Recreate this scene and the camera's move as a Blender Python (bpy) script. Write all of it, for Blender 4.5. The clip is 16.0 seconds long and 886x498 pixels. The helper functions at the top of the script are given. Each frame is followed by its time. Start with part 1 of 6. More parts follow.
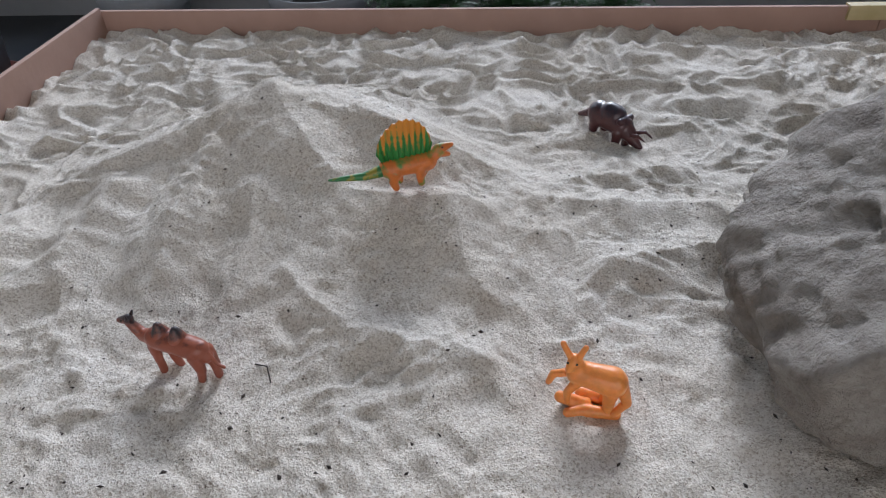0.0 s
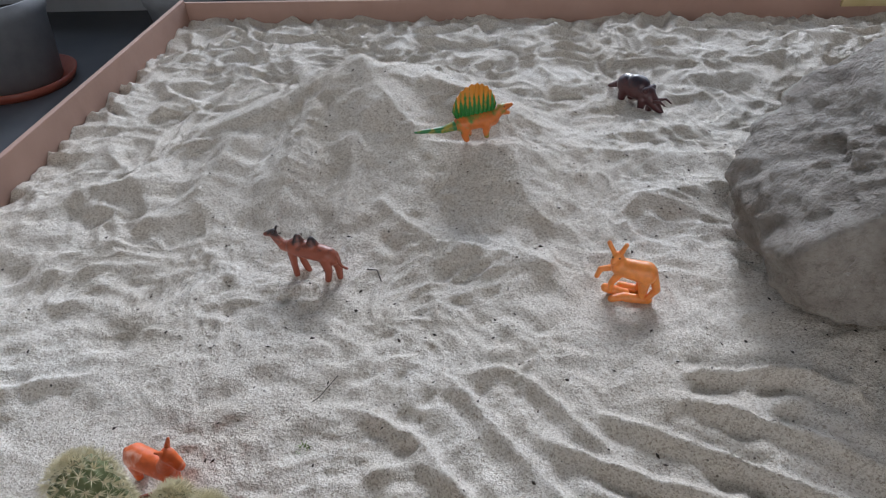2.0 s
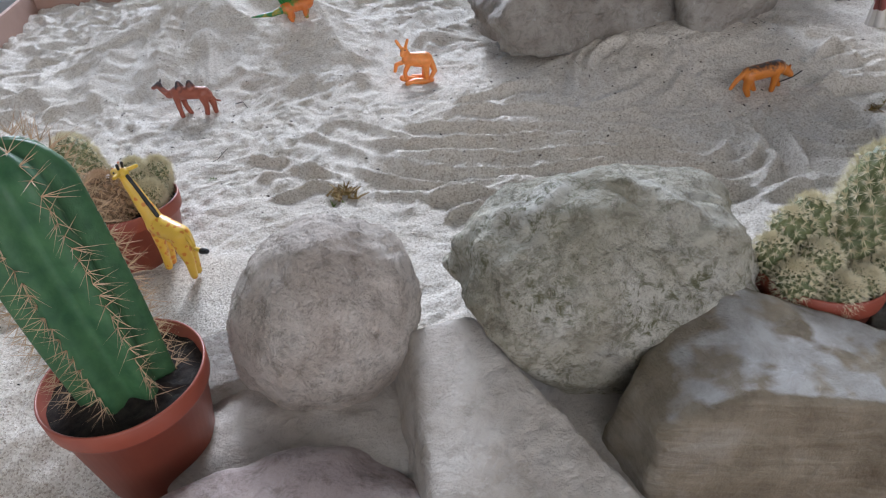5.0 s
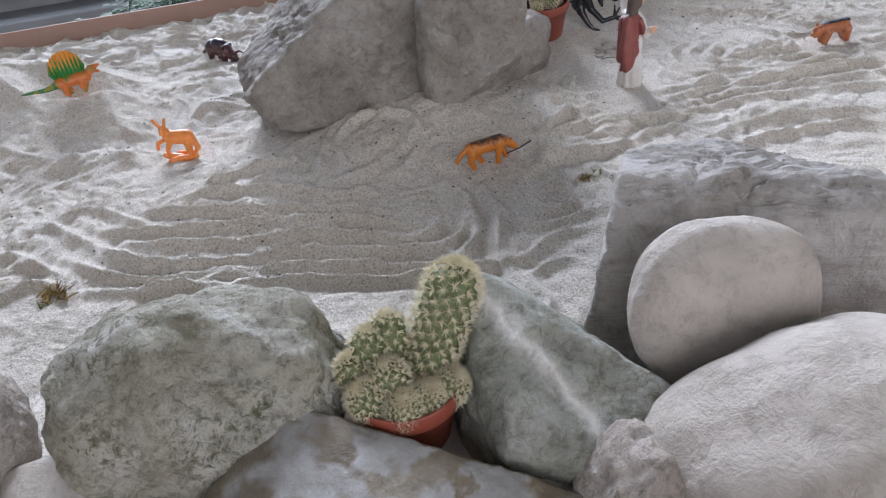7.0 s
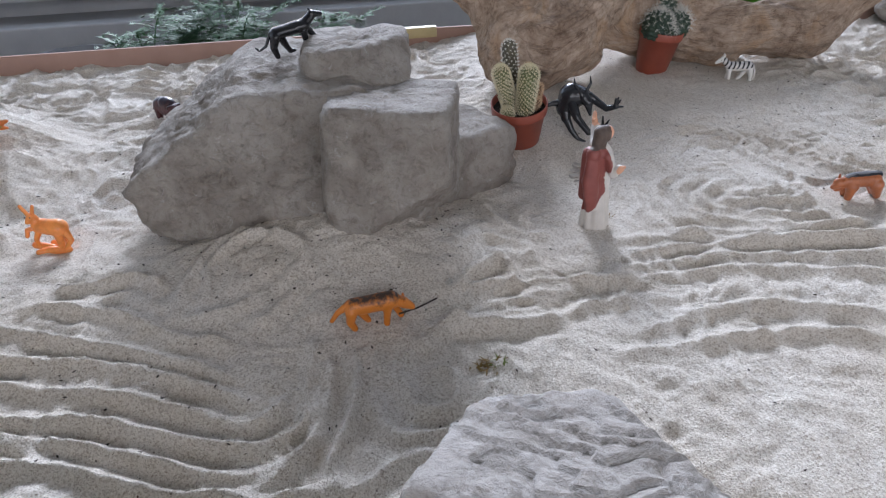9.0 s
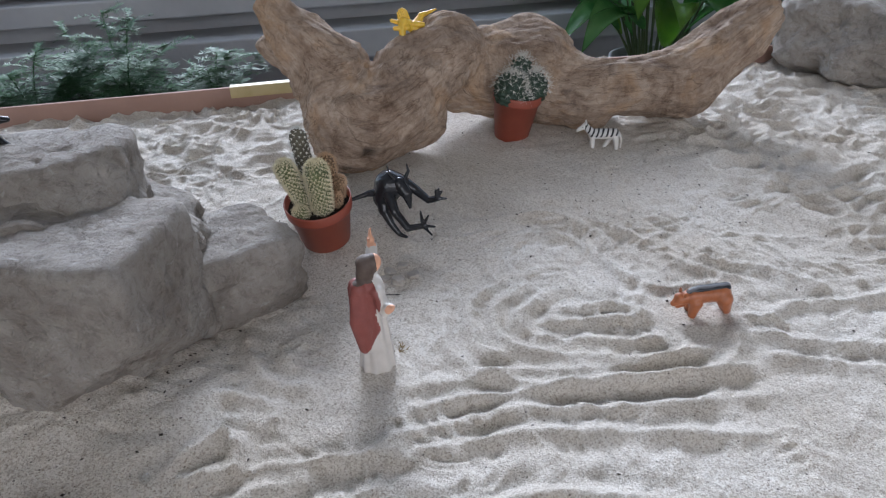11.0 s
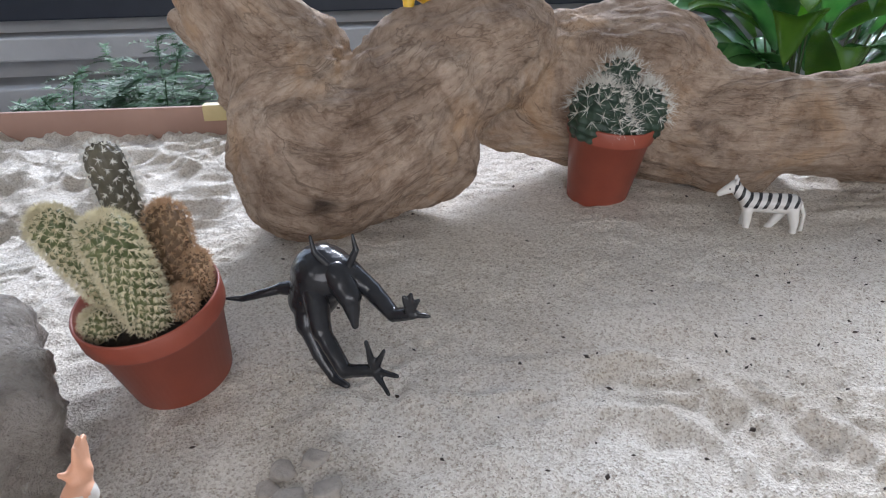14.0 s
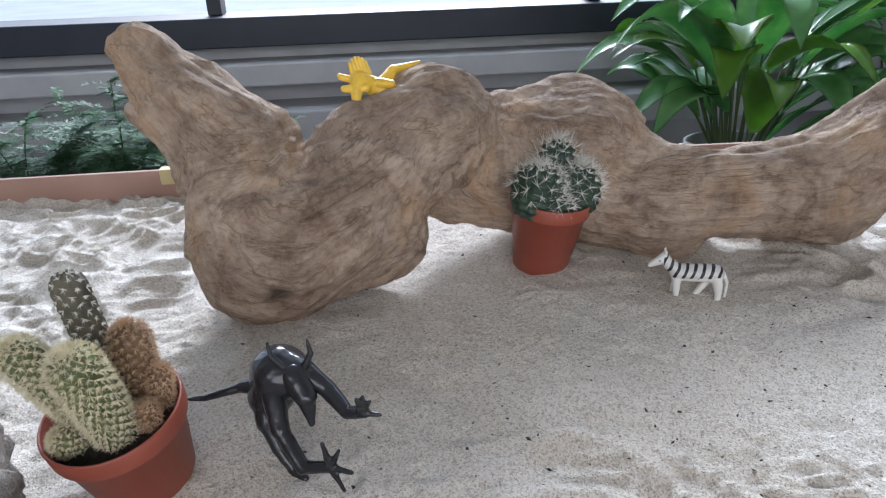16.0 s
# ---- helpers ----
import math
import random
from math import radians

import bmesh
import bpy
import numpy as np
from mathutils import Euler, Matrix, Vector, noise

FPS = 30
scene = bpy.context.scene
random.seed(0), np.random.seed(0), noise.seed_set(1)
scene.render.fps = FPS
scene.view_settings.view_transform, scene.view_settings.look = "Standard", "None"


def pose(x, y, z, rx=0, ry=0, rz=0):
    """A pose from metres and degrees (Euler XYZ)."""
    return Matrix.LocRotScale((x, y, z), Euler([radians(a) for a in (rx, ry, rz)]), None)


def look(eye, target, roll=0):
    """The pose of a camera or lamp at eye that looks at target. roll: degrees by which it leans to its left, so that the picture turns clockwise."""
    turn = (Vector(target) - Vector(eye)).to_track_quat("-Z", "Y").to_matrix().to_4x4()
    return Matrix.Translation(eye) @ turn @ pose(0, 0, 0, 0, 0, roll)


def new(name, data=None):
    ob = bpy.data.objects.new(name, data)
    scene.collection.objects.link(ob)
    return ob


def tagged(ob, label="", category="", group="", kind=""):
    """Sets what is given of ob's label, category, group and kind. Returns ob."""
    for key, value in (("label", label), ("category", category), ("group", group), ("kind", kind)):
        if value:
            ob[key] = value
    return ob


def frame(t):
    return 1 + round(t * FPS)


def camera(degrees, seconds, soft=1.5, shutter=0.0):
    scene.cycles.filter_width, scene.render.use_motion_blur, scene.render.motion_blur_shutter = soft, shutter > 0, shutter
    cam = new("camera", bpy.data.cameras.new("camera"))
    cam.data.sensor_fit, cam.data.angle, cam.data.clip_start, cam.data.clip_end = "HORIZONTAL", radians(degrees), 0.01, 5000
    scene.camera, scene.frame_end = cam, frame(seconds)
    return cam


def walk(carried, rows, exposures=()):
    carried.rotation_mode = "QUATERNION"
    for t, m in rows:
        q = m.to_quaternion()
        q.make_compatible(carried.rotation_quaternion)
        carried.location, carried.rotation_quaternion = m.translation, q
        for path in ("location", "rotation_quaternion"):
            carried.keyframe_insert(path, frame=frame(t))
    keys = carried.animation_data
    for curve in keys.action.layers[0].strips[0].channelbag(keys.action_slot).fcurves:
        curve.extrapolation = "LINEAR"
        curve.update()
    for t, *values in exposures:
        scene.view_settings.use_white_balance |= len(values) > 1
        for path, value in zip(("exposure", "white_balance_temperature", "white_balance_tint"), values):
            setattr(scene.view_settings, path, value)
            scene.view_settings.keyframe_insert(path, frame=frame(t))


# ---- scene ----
cam = camera(68.7, 16.0, soft=1.1)
PATH = [
    (0, (0.068, 0.062, 0.274), (-0.061, 1.624, -0.969), -2.2),
    (0.5, (0.061, 0.053, 0.274), (-0.074, 1.604, -0.981), -2.1),
    (1, (0.06, 0.035, 0.277), (-0.075, 1.581, -0.985), -1.5),
    (1.5, (0.047, 0.001, 0.291), (-0.115, 1.549, -0.966), -2.3),
    (2, (0.032, -0.054, 0.305), (-0.125, 1.499, -0.945), -2.9),
    (2.5, (0.011, -0.114, 0.312), (-0.128, 1.44, -0.94), -3.2),
    (3, (0.015, -0.178, 0.309), (-0.13, 1.377, -0.94), -4.3),
    (3.2, (0.023, -0.203, 0.3), (-0.136, 1.363, -0.933), -5.6),
    (5.3, (0.05, -0.354, 0.248), (0.308, 1.239, -0.934), -6.8),
    (5.5, (0.075, -0.361, 0.248), (0.347, 1.232, -0.93), -6.8),
    (6, (0.132, -0.367, 0.247), (0.486, 1.21, -0.93), -6.1),
    (6.5, (0.172, -0.375, 0.263), (0.557, 1.196, -0.913), -6.0),
    (7, (0.217, -0.364, 0.281), (0.613, 1.213, -0.884), -6.5),
    (7.5, (0.264, -0.331, 0.291), (0.662, 1.266, -0.846), -4.6),
    (8, (0.307, -0.288, 0.301), (0.657, 1.331, -0.819), -4.6),
    (8.2, (0.321, -0.276, 0.3), (0.664, 1.352, -0.81), -3.7),
    (10.3, (0.488, -0.183, 0.307), (0.687, 1.485, -0.779), -0.4),
    (10.5, (0.508, -0.165, 0.314), (0.732, 1.505, -0.765), -1.2),
    (11, (0.564, -0.137, 0.32), (0.914, 1.515, -0.752), -1.7),
    (11.5, (0.646, -0.119, 0.309), (0.926, 1.54, -0.772), 1.4),
    (12, (0.682, -0.078, 0.288), (0.769, 1.611, -0.779), -1.5),
    (12.5, (0.671, 0.001, 0.251), (0.709, 1.764, -0.692), -2.1),
    (13, (0.674, 0.075, 0.216), (0.692, 1.855, -0.695), -1.3),
    (13.5, (0.67, 0.121, 0.194), (0.722, 1.91, -0.699), -0.7),
    (14, (0.672, 0.142, 0.191), (0.752, 1.924, -0.714), -1.5),
    (14.5, (0.675, 0.154, 0.202), (0.784, 1.933, -0.705), -2.0),
    (15, (0.68, 0.163, 0.225), (0.804, 1.952, -0.66), -1.8),
    (15.5, (0.681, 0.16, 0.235), (0.841, 1.954, -0.634), -1.7),
    (16, (0.681, 0.137, 0.236), (0.875, 1.931, -0.627), -1.7),
]
walk(cam, [(t, look(eye, target, roll)) for t, eye, target, roll in PATH],
     [(0, -0.36, 6150, 14), (1.5, -0.40, 6100, 13), (3.2, -0.34, 6250, 13), (5.3, 0.06, 5950, 14), (8.2, 0.0, 5950, 16), (11, -0.10, 5900, 14), (12.5, -0.02, 6100, 16), (13.5, 0.34, 6100, 15), (16, 0.42, 5950, 13)])

# ---- light ----
world = bpy.data.worlds.new("world")
scene.world = world
world.use_nodes = True
sky = world.node_tree.nodes.new("ShaderNodeTexSky")
sky.sky_type, sky.sun_disc = "NISHITA", False
sky.sun_elevation, sky.sun_rotation = radians(30), radians(0)
world.node_tree.links.new(sky.outputs[0], world.node_tree.nodes["Background"].inputs[0])
world.node_tree.nodes["Background"].inputs[1].default_value = 0.15


def area_light(name, size, m, power, colour):
    lamp = bpy.data.lights.new(name, "AREA")
    lamp.shape, lamp.size, lamp.size_y, lamp.energy, lamp.color = "RECTANGLE", *size, power, colour
    ob = new(name, lamp)
    ob.matrix_world = m
    return ob


area_light("window_daylight", (5.4, 1.9), look((0.6, 2.36, 1.05), (0.6, 0.3, 0.0)), 30, (0.78, 0.89, 1.0))
# warm fill for the near sides, from an opening added out of view
area_light("south_fill_light", (3.4, 1.2), look((0.6, -2.36, 1.0), (0.5, 0.2, 0.0)), 36, (1.0, 0.92, 0.82))
sun = new("sun", bpy.data.lights.new("sun", "SUN"))
sun.data.energy, sun.data.angle, sun.data.color = 3.8, radians(19), (0.86, 0.925, 1.0)
sun.matrix_world = look((0.8, 4.0, 2.15), (0.5, 0.3, 0.0))


# ---- materials ----
class Tree:
    """A material's node tree, with short ways to add nodes."""

    def __init__(self, name):
        self.material = bpy.data.materials.new(name)
        self.material.use_nodes = True
        self.nodes, self.links = self.material.node_tree.nodes, self.material.node_tree.links
        self.shader = self.nodes["Principled BSDF"]
        self.where = self.nodes.new("ShaderNodeTexCoord").outputs["Object"]

    def put(self, socket, value):
        if isinstance(value, bpy.types.NodeSocket):
            self.links.new(value, socket)
        else:
            socket.default_value = value

    def node(self, kind, out=0, **inputs):
        n = self.nodes.new(kind)
        for key, value in inputs.items():
            self.put(n.inputs[key.replace("_", " ")], value)
        return n.outputs[out]

    def noise(self, scale, detail=4, rough=0.55, distortion=0.0, where=None):
        return self.node("ShaderNodeTexNoise", 0, Vector=where or self.where, Scale=scale, Detail=detail, Roughness=rough, Distortion=distortion)

    def math(self, kind, a, b=0.0):
        n = self.nodes.new("ShaderNodeMath")
        n.operation = kind
        self.put(n.inputs[0], a), self.put(n.inputs[1], b)
        return n.outputs[0]

    def ramp(self, value, stops):
        n = self.nodes.new("ShaderNodeValToRGB")
        while len(n.color_ramp.elements) < len(stops):
            n.color_ramp.elements.new(0.5)
        for e, (at, c) in zip(n.color_ramp.elements, stops):
            e.position, e.color = at, (*c, 1) if len(c) == 3 else c
        self.links.new(value, n.inputs[0])
        return n.outputs[0]

    def mix(self, factor, a, b, kind="MIX"):
        n = self.nodes.new("ShaderNodeMix")
        n.data_type, n.blend_type = "RGBA", kind
        self.put(n.inputs[0], factor)
        for socket, value in ((n.inputs[6], a), (n.inputs[7], b)):
            self.put(socket, (*value, 1) if isinstance(value, tuple) and len(value) == 3 else value)
        return n.outputs[2]

    def stretched(self, x, y, z, turn=(0, 0, 0)):
        n = self.nodes.new("ShaderNodeMapping")
        self.links.new(self.where, n.inputs[0])
        n.inputs["Scale"].default_value, n.inputs["Rotation"].default_value = (x, y, z), turn
        return n.outputs[0]

    def bump(self, height, strength, distance, under=None):
        n = self.nodes.new("ShaderNodeBump")
        n.inputs["Strength"].default_value, n.inputs["Distance"].default_value = strength, distance
        self.links.new(height, n.inputs["Height"])
        if under:
            self.links.new(under, n.inputs["Normal"])
        return n.outputs[0]

    def done(self, colour, rough=0.6, normal=None, metal=0.0, specular=0.5, **more):
        if isinstance(colour, tuple):
            colour = (*colour[:3], 1)
        self.put(self.shader.inputs["Base Color"], colour)
        self.put(self.shader.inputs["Roughness"], rough)
        self.put(self.shader.inputs["Metallic"], metal)
        self.put(self.shader.inputs["Specular IOR Level"], specular)
        if normal:
            self.put(self.shader.inputs["Normal"], normal)
        for key, value in more.items():
            self.put(self.shader.inputs[key.replace("_", " ")], value)
        return self.material


def sand_material():
    t = Tree("sand")
    broad = t.ramp(t.noise(9, 5), [(0.3, (0.74, 0.675, 0.585)), (0.7, (0.88, 0.835, 0.765))])
    grains = []
    for size, low, mid in ((760.0, (0.60, 0.545, 0.48), (0.90, 0.88, 0.85)), (1400.0, (0.40, 0.335, 0.27), (0.86, 0.835, 0.80))):
        cells = t.nodes.new("ShaderNodeTexVoronoi")
        t.put(cells.inputs["Vector"], t.where), t.put(cells.inputs["Scale"], size)
        shade = t.node("ShaderNodeSeparateColor", 0, Color=cells.outputs["Color"])
        broad = t.mix(0.66, broad, t.ramp(shade, [(0.0, low), (0.30, mid), (0.7, (1.0, 1.0, 1.0))]), "MULTIPLY")
        grains.append(t.math("ADD", shade, cells.outputs["Distance"]))
    colour = broad
    cells = t.nodes.new("ShaderNodeTexVoronoi")
    t.put(cells.inputs["Vector"], t.where), t.put(cells.inputs["Scale"], 230.0)
    picked = t.math("MULTIPLY", t.math("LESS_THAN", cells.outputs["Distance"], 0.16), t.math("GREATER_THAN", t.node("ShaderNodeSeparateColor", 0, Color=cells.outputs["Color"]), 0.92))
    picked = t.math("MULTIPLY", picked, t.math("GREATER_THAN", t.noise(14, 3), 0.47))
    colour = t.mix(t.math("MULTIPLY", picked, 0.8), colour, (0.10, 0.075, 0.05))
    normal = t.bump(grains[1], 1.0, 0.0003, t.bump(grains[0], 1.0, 0.0004, t.bump(t.noise(230, 5, 0.65), 1.0, 0.0026)))
    return t.done(colour, 0.8, normal, specular=0.35)


def stone_material(name, stops, scale=28, veins=None, moss=0.0, rough=0.75, bump=0.6, layers=0.0, speckle=0.75, flecks=0.0):
    t = Tree(name)
    base = t.ramp(t.noise(scale, 8, 0.62, 0.4), stops)
    fine = t.ramp(t.noise(scale * 5, 12, 0.78, 0.5), [(0.38, (0.36, 0.33, 0.29)), (0.50, (0.88, 0.87, 0.86)), (0.62, (1, 1, 1))])
    colour = t.mix(speckle, base, fine, "MULTIPLY")
    height = t.noise(scale * 3.5, 8, 0.68, 0.3)
    if layers:
        bands = t.noise(42, 5, 0.65, 0.5, t.stretched(0.35, 0.35, 2.6, (0.12, 0.08, 0.0)))
        colour = t.mix(layers, colour, t.ramp(bands, [(0.35, (0.45, 0.36, 0.27)), (0.62, (1.0, 1.0, 1.0))]), "MULTIPLY")
        height = t.math("ADD", height, bands)
    if flecks:
        lit = t.ramp(t.noise(75, 9, 0.72, 0.8), [(0.60, (0, 0, 0)), (0.70, (1, 1, 1))])
        colour = t.mix(t.math("MULTIPLY", lit, flecks), colour, (0.62, 0.60, 0.57))
    if moss:
        patch = t.math("MULTIPLY", t.ramp(t.noise(190, 8, 0.75, 0.6), [(0.48, (0, 0, 0)), (0.60, (1, 1, 1))]), t.ramp(t.noise(26, 4, 0.6), [(0.38, (0, 0, 0)), (0.58, (1, 1, 1))]))
        colour = t.mix(t.math("MULTIPLY", patch, moss), colour, (0.15, 0.145, 0.075))
    if veins:
        flat = t.nodes.new("ShaderNodeVectorMath")
        flat.operation = "DOT_PRODUCT"
        t.links.new(t.where, flat.inputs[0])
        flat.inputs[1].default_value = (0.95, 0.30, 0.10)
        line = t.math("ABSOLUTE", t.math("ADD", t.math("ADD", flat.outputs["Value"], 0.010), t.math("MULTIPLY", t.math("SUBTRACT", t.noise(45, 6, 0.7), 0.5), 0.022)))
        colour = t.mix(t.ramp(line, [(0.001, (0.8, 0.8, 0.8)), (0.0055, (0, 0, 0))]), colour, veins)
    if layers > 0.5:
        # pale top: flaked stone plus reflected window light, put into the colour
        n = t.nodes.new("ShaderNodeAttribute")
        n.attribute_name = "pale_lit_top"
        pale = t.ramp(t.noise(scale * 3, 8, 0.7, 0.5), [(0.35, (0.26, 0.25, 0.235)), (0.6, (0.43, 0.425, 0.415))])
        edge = t.ramp(t.math("ADD", n.outputs["Fac"], t.math("MULTIPLY", t.math("SUBTRACT", t.noise(90, 6, 0.7), 0.5), 0.9)), [(0.30, (0, 0, 0)), (0.75, (1, 1, 1))])
        colour = t.mix(t.math("MULTIPLY", edge, 0.75), colour, pale)
    pits = t.noise(scale * 16, 4, 0.65)
    normal = t.bump(pits, 0.9 * bump, 0.0018, t.bump(height, bump, 0.011))
    return t.done(colour, rough, normal, specular=0.4)


def wood_material():
    t = Tree("driftwood")
    n = t.nodes.new("ShaderNodeAttribute")
    n.attribute_name = "flow"
    along = n.outputs["Vector"]

    def streaks(x, y, z, scale, detail, rough, swirl):
        m = t.nodes.new("ShaderNodeMapping")
        t.links.new(along, m.inputs[0])
        m.inputs["Scale"].default_value = (x, y, z)
        return t.noise(scale, detail, rough, swirl, m.outputs[0])

    grain = streaks(13, 110, 110, 1.0, 9, 0.7, 1.2)
    fine = streaks(60, 420, 420, 1.0, 6, 0.75, 0.6)
    broad = t.ramp(t.noise(17, 8, 0.66, 1.0), [(0.30, (0.25, 0.175, 0.125)), (0.43, (0.43, 0.325, 0.245)), (0.56, (0.57, 0.45, 0.35)), (0.72, (0.68, 0.58, 0.48))])
    mottle = t.ramp(t.noise(85, 8, 0.72, 0.6), [(0.38, (0.52, 0.45, 0.40)), (0.50, (0.95, 0.94, 0.93)), (0.62, (1.0, 1.0, 1.0))])
    broad = t.mix(0.6, broad, mottle, "MULTIPLY")
    colour = t.mix(0.45, broad, t.ramp(grain, [(0.34, (0.55, 0.46, 0.40)), (0.48, (0.92, 0.89, 0.86)), (0.62, (1, 0.99, 0.98))]), "MULTIPLY")
    colour = t.mix(0.55, colour, t.ramp(fine, [(0.36, (0.50, 0.43, 0.38)), (0.50, (1, 1, 1))]), "MULTIPLY")
    stain = t.ramp(t.noise(17, 5, 0.6, 0.5), [(0.53, (0, 0, 0)), (0.66, (1, 1, 1))])
    colour = t.mix(t.math("MULTIPLY", stain, 0.55), colour, (0.52, 0.32, 0.17))
    dark = t.ramp(t.noise(24, 7, 0.7, 0.6), [(0.32, (1, 1, 1)), (0.43, (0, 0, 0))])
    colour = t.mix(t.math("MULTIPLY", dark, 0.6), colour, (0.13, 0.09, 0.07))
    gap = t.nodes.new("ShaderNodeVectorMath")
    gap.operation = "DISTANCE"
    t.links.new(t.where, gap.inputs[0])
    gap.inputs[1].default_value = (0.621, 0.480, 0.047)
    knot = t.ramp(t.math("ADD", gap.outputs["Value"], t.math("MULTIPLY", t.noise(150, 3), 0.006)), [(0.009, (0.85, 0.85, 0.85)), (0.013, (0, 0, 0))])
    colour = t.mix(knot, colour, (0.07, 0.05, 0.04))
    split = t.math("ABSOLUTE", t.math("SUBTRACT", streaks(6, 38, 38, 1.0, 5, 0.6, 0.8), 0.5))
    crack = t.ramp(split, [(0.002, (0.5, 0.5, 0.5)), (0.012, (0, 0, 0))])
    colour = t.mix(crack, colour, (0.12, 0.075, 0.05))
    normal = t.bump(split, 0.3, 0.008, t.bump(fine, 0.9, 0.0018, t.bump(t.noise(120, 8, 0.7), 0.8, 0.004, t.bump(grain, 0.9, 0.005))))
    return t.done(colour, 0.82, normal, specular=0.25)


def plastic(name, colour, second=None, rough=0.38, scale=90, sss=0.0, low=0.45, high=0.6, bump=0.25):
    t = Tree(name)
    c = t.mix(t.ramp(t.noise(260, 3), [(0.35, (0, 0, 0)), (0.7, (1, 1, 1))]), colour, tuple(v * 0.82 for v in colour))
    if second:
        c = t.mix(t.ramp(t.noise(scale, 3, 0.5, 0.5), [(low, (0, 0, 0)), (high, (1, 1, 1))]), c, second)
    more = {"Subsurface_Weight": sss, "Subsurface_Radius": (0.004, 0.002, 0.001)} if sss else {}
    return t.done(c, rough, t.bump(t.noise(420, 3), bump, 0.0006), **more)


def backed(name, colour, back, line, soft, rough=0.4, wobble=0.004):
    """Painted plastic whose back, above the height line, has a second colour sprayed on."""
    t = Tree(name)
    z = t.node("ShaderNodeSeparateXYZ", 2, Vector=t.where)
    z = t.math("ADD", z, t.math("MULTIPLY", t.math("SUBTRACT", t.noise(260, 3), 0.5), wobble * 2))
    f = t.math("DIVIDE", t.math("SUBTRACT", z, line), soft)
    n = t.nodes.new("ShaderNodeClamp")
    t.links.new(f, n.inputs[0])
    return t.done(t.mix(n.outputs[0], colour, back), rough, t.bump(t.noise(420, 3), 0.3, 0.0006))


def plain(name, a, b, scale, rough=0.6, bump=0.2, distance=0.001, metal=0.0, spec=0.5):
    t = Tree(name)
    c = t.ramp(t.noise(scale, 6, 0.6), [(0.3, a), (0.7, b)])
    return t.done(c, rough, t.bump(t.noise(scale * 8, 4), bump, distance), metal, spec)


SAND = sand_material()
PALE_ROCK = stone_material("pale_limestone", [(0.3, (0.28, 0.24, 0.205)), (0.5, (0.40, 0.36, 0.315)), (0.75, (0.52, 0.485, 0.44))], 22, bump=0.9, speckle=0.5, flecks=0.7)
SLAB_ROCK = stone_material("pale_layered_limestone", [(0.3, (0.32, 0.295, 0.265)), (0.5, (0.46, 0.43, 0.40)), (0.75, (0.58, 0.56, 0.535))], 22, layers=0.30, bump=0.55, speckle=0.5)
PINKISH = stone_material("pinkish_white_stone", [(0.3, (0.54, 0.45, 0.375)), (0.55, (0.72, 0.64, 0.565)), (0.75, (0.82, 0.77, 0.71))], 24, bump=1.0, speckle=0.65)
GREENISH = stone_material("greenish_grey_stone", [(0.3, (0.38, 0.345, 0.25)), (0.5, (0.60, 0.57, 0.47)), (0.70, (0.76, 0.74, 0.68))], 22, moss=0.95, bump=1.0, speckle=0.75)
GREY_SLATE = stone_material("grey_brown_layered_stone", [(0.3, (0.15, 0.12, 0.078)), (0.5, (0.25, 0.21, 0.15)), (0.75, (0.37, 0.35, 0.315))], 20, layers=0.6, rough=0.5, bump=0.35, speckle=0.4)
QUARTZ = stone_material("grey_green_veined_stone", [(0.3, (0.22, 0.23, 0.19)), (0.5, (0.38, 0.385, 0.33)), (0.72, (0.56, 0.56, 0.53))], 22, veins=(0.86, 0.82, 0.76), moss=0.6)
CREAM = stone_material("cream_smooth_stone", [(0.3, (0.40, 0.35, 0.295)), (0.55, (0.53, 0.475, 0.42)), (0.75, (0.60, 0.56, 0.51))], 14, rough=0.6, bump=0.5, speckle=0.4)
PALE_FACE = stone_material("pale_beige_limestone", [(0.3, (0.42, 0.375, 0.32)), (0.5, (0.55, 0.505, 0.45)), (0.75, (0.66, 0.63, 0.58))], 20, rough=0.6, bump=0.5, speckle=0.35, layers=0.2)
MAUVE = stone_material("mauve_grey_stone", [(0.3, (0.28, 0.215, 0.20)), (0.5, (0.42, 0.34, 0.32)), (0.75, (0.56, 0.50, 0.48))], 18, rough=0.5, bump=0.4)
WOOD = wood_material()
TERRACOTTA = plain("terracotta_plastic", (0.255, 0.060, 0.036), (0.315, 0.078, 0.046), 60, 0.42, 0.12, 0.0005)
SOIL = plain("potting_soil", (0.012, 0.009, 0.007), (0.06, 0.045, 0.035), 300, 0.95, 1.0, 0.004)
CARDBOARD = plain("pinkish_brown_board", (0.33, 0.20, 0.155), (0.40, 0.255, 0.20), 14, 0.75, 0.25, 0.0008)
TAPE = plain("yellow_tape", (0.46, 0.37, 0.17), (0.54, 0.44, 0.23), 40, 0.45, 0.1)
WALL = plain("wall_paint", (0.60, 0.60, 0.58), (0.68, 0.68, 0.66), 3, 0.8, 0.2)
CONCRETE = plain("grey_concrete", (0.42, 0.42, 0.43), (0.52, 0.52, 0.52), 6, 0.85, 0.4, 0.002)
DARK_FRAME = plain("dark_window_frame", (0.012, 0.016, 0.028), (0.02, 0.025, 0.04), 8, 0.45, 0.05)
FLOOR = plain("dark_floor", (0.06, 0.065, 0.075), (0.09, 0.095, 0.10), 5, 0.5, 0.1)
TABLE = plain("table_wood", (0.20, 0.13, 0.08), (0.28, 0.19, 0.12), 12, 0.5, 0.1)


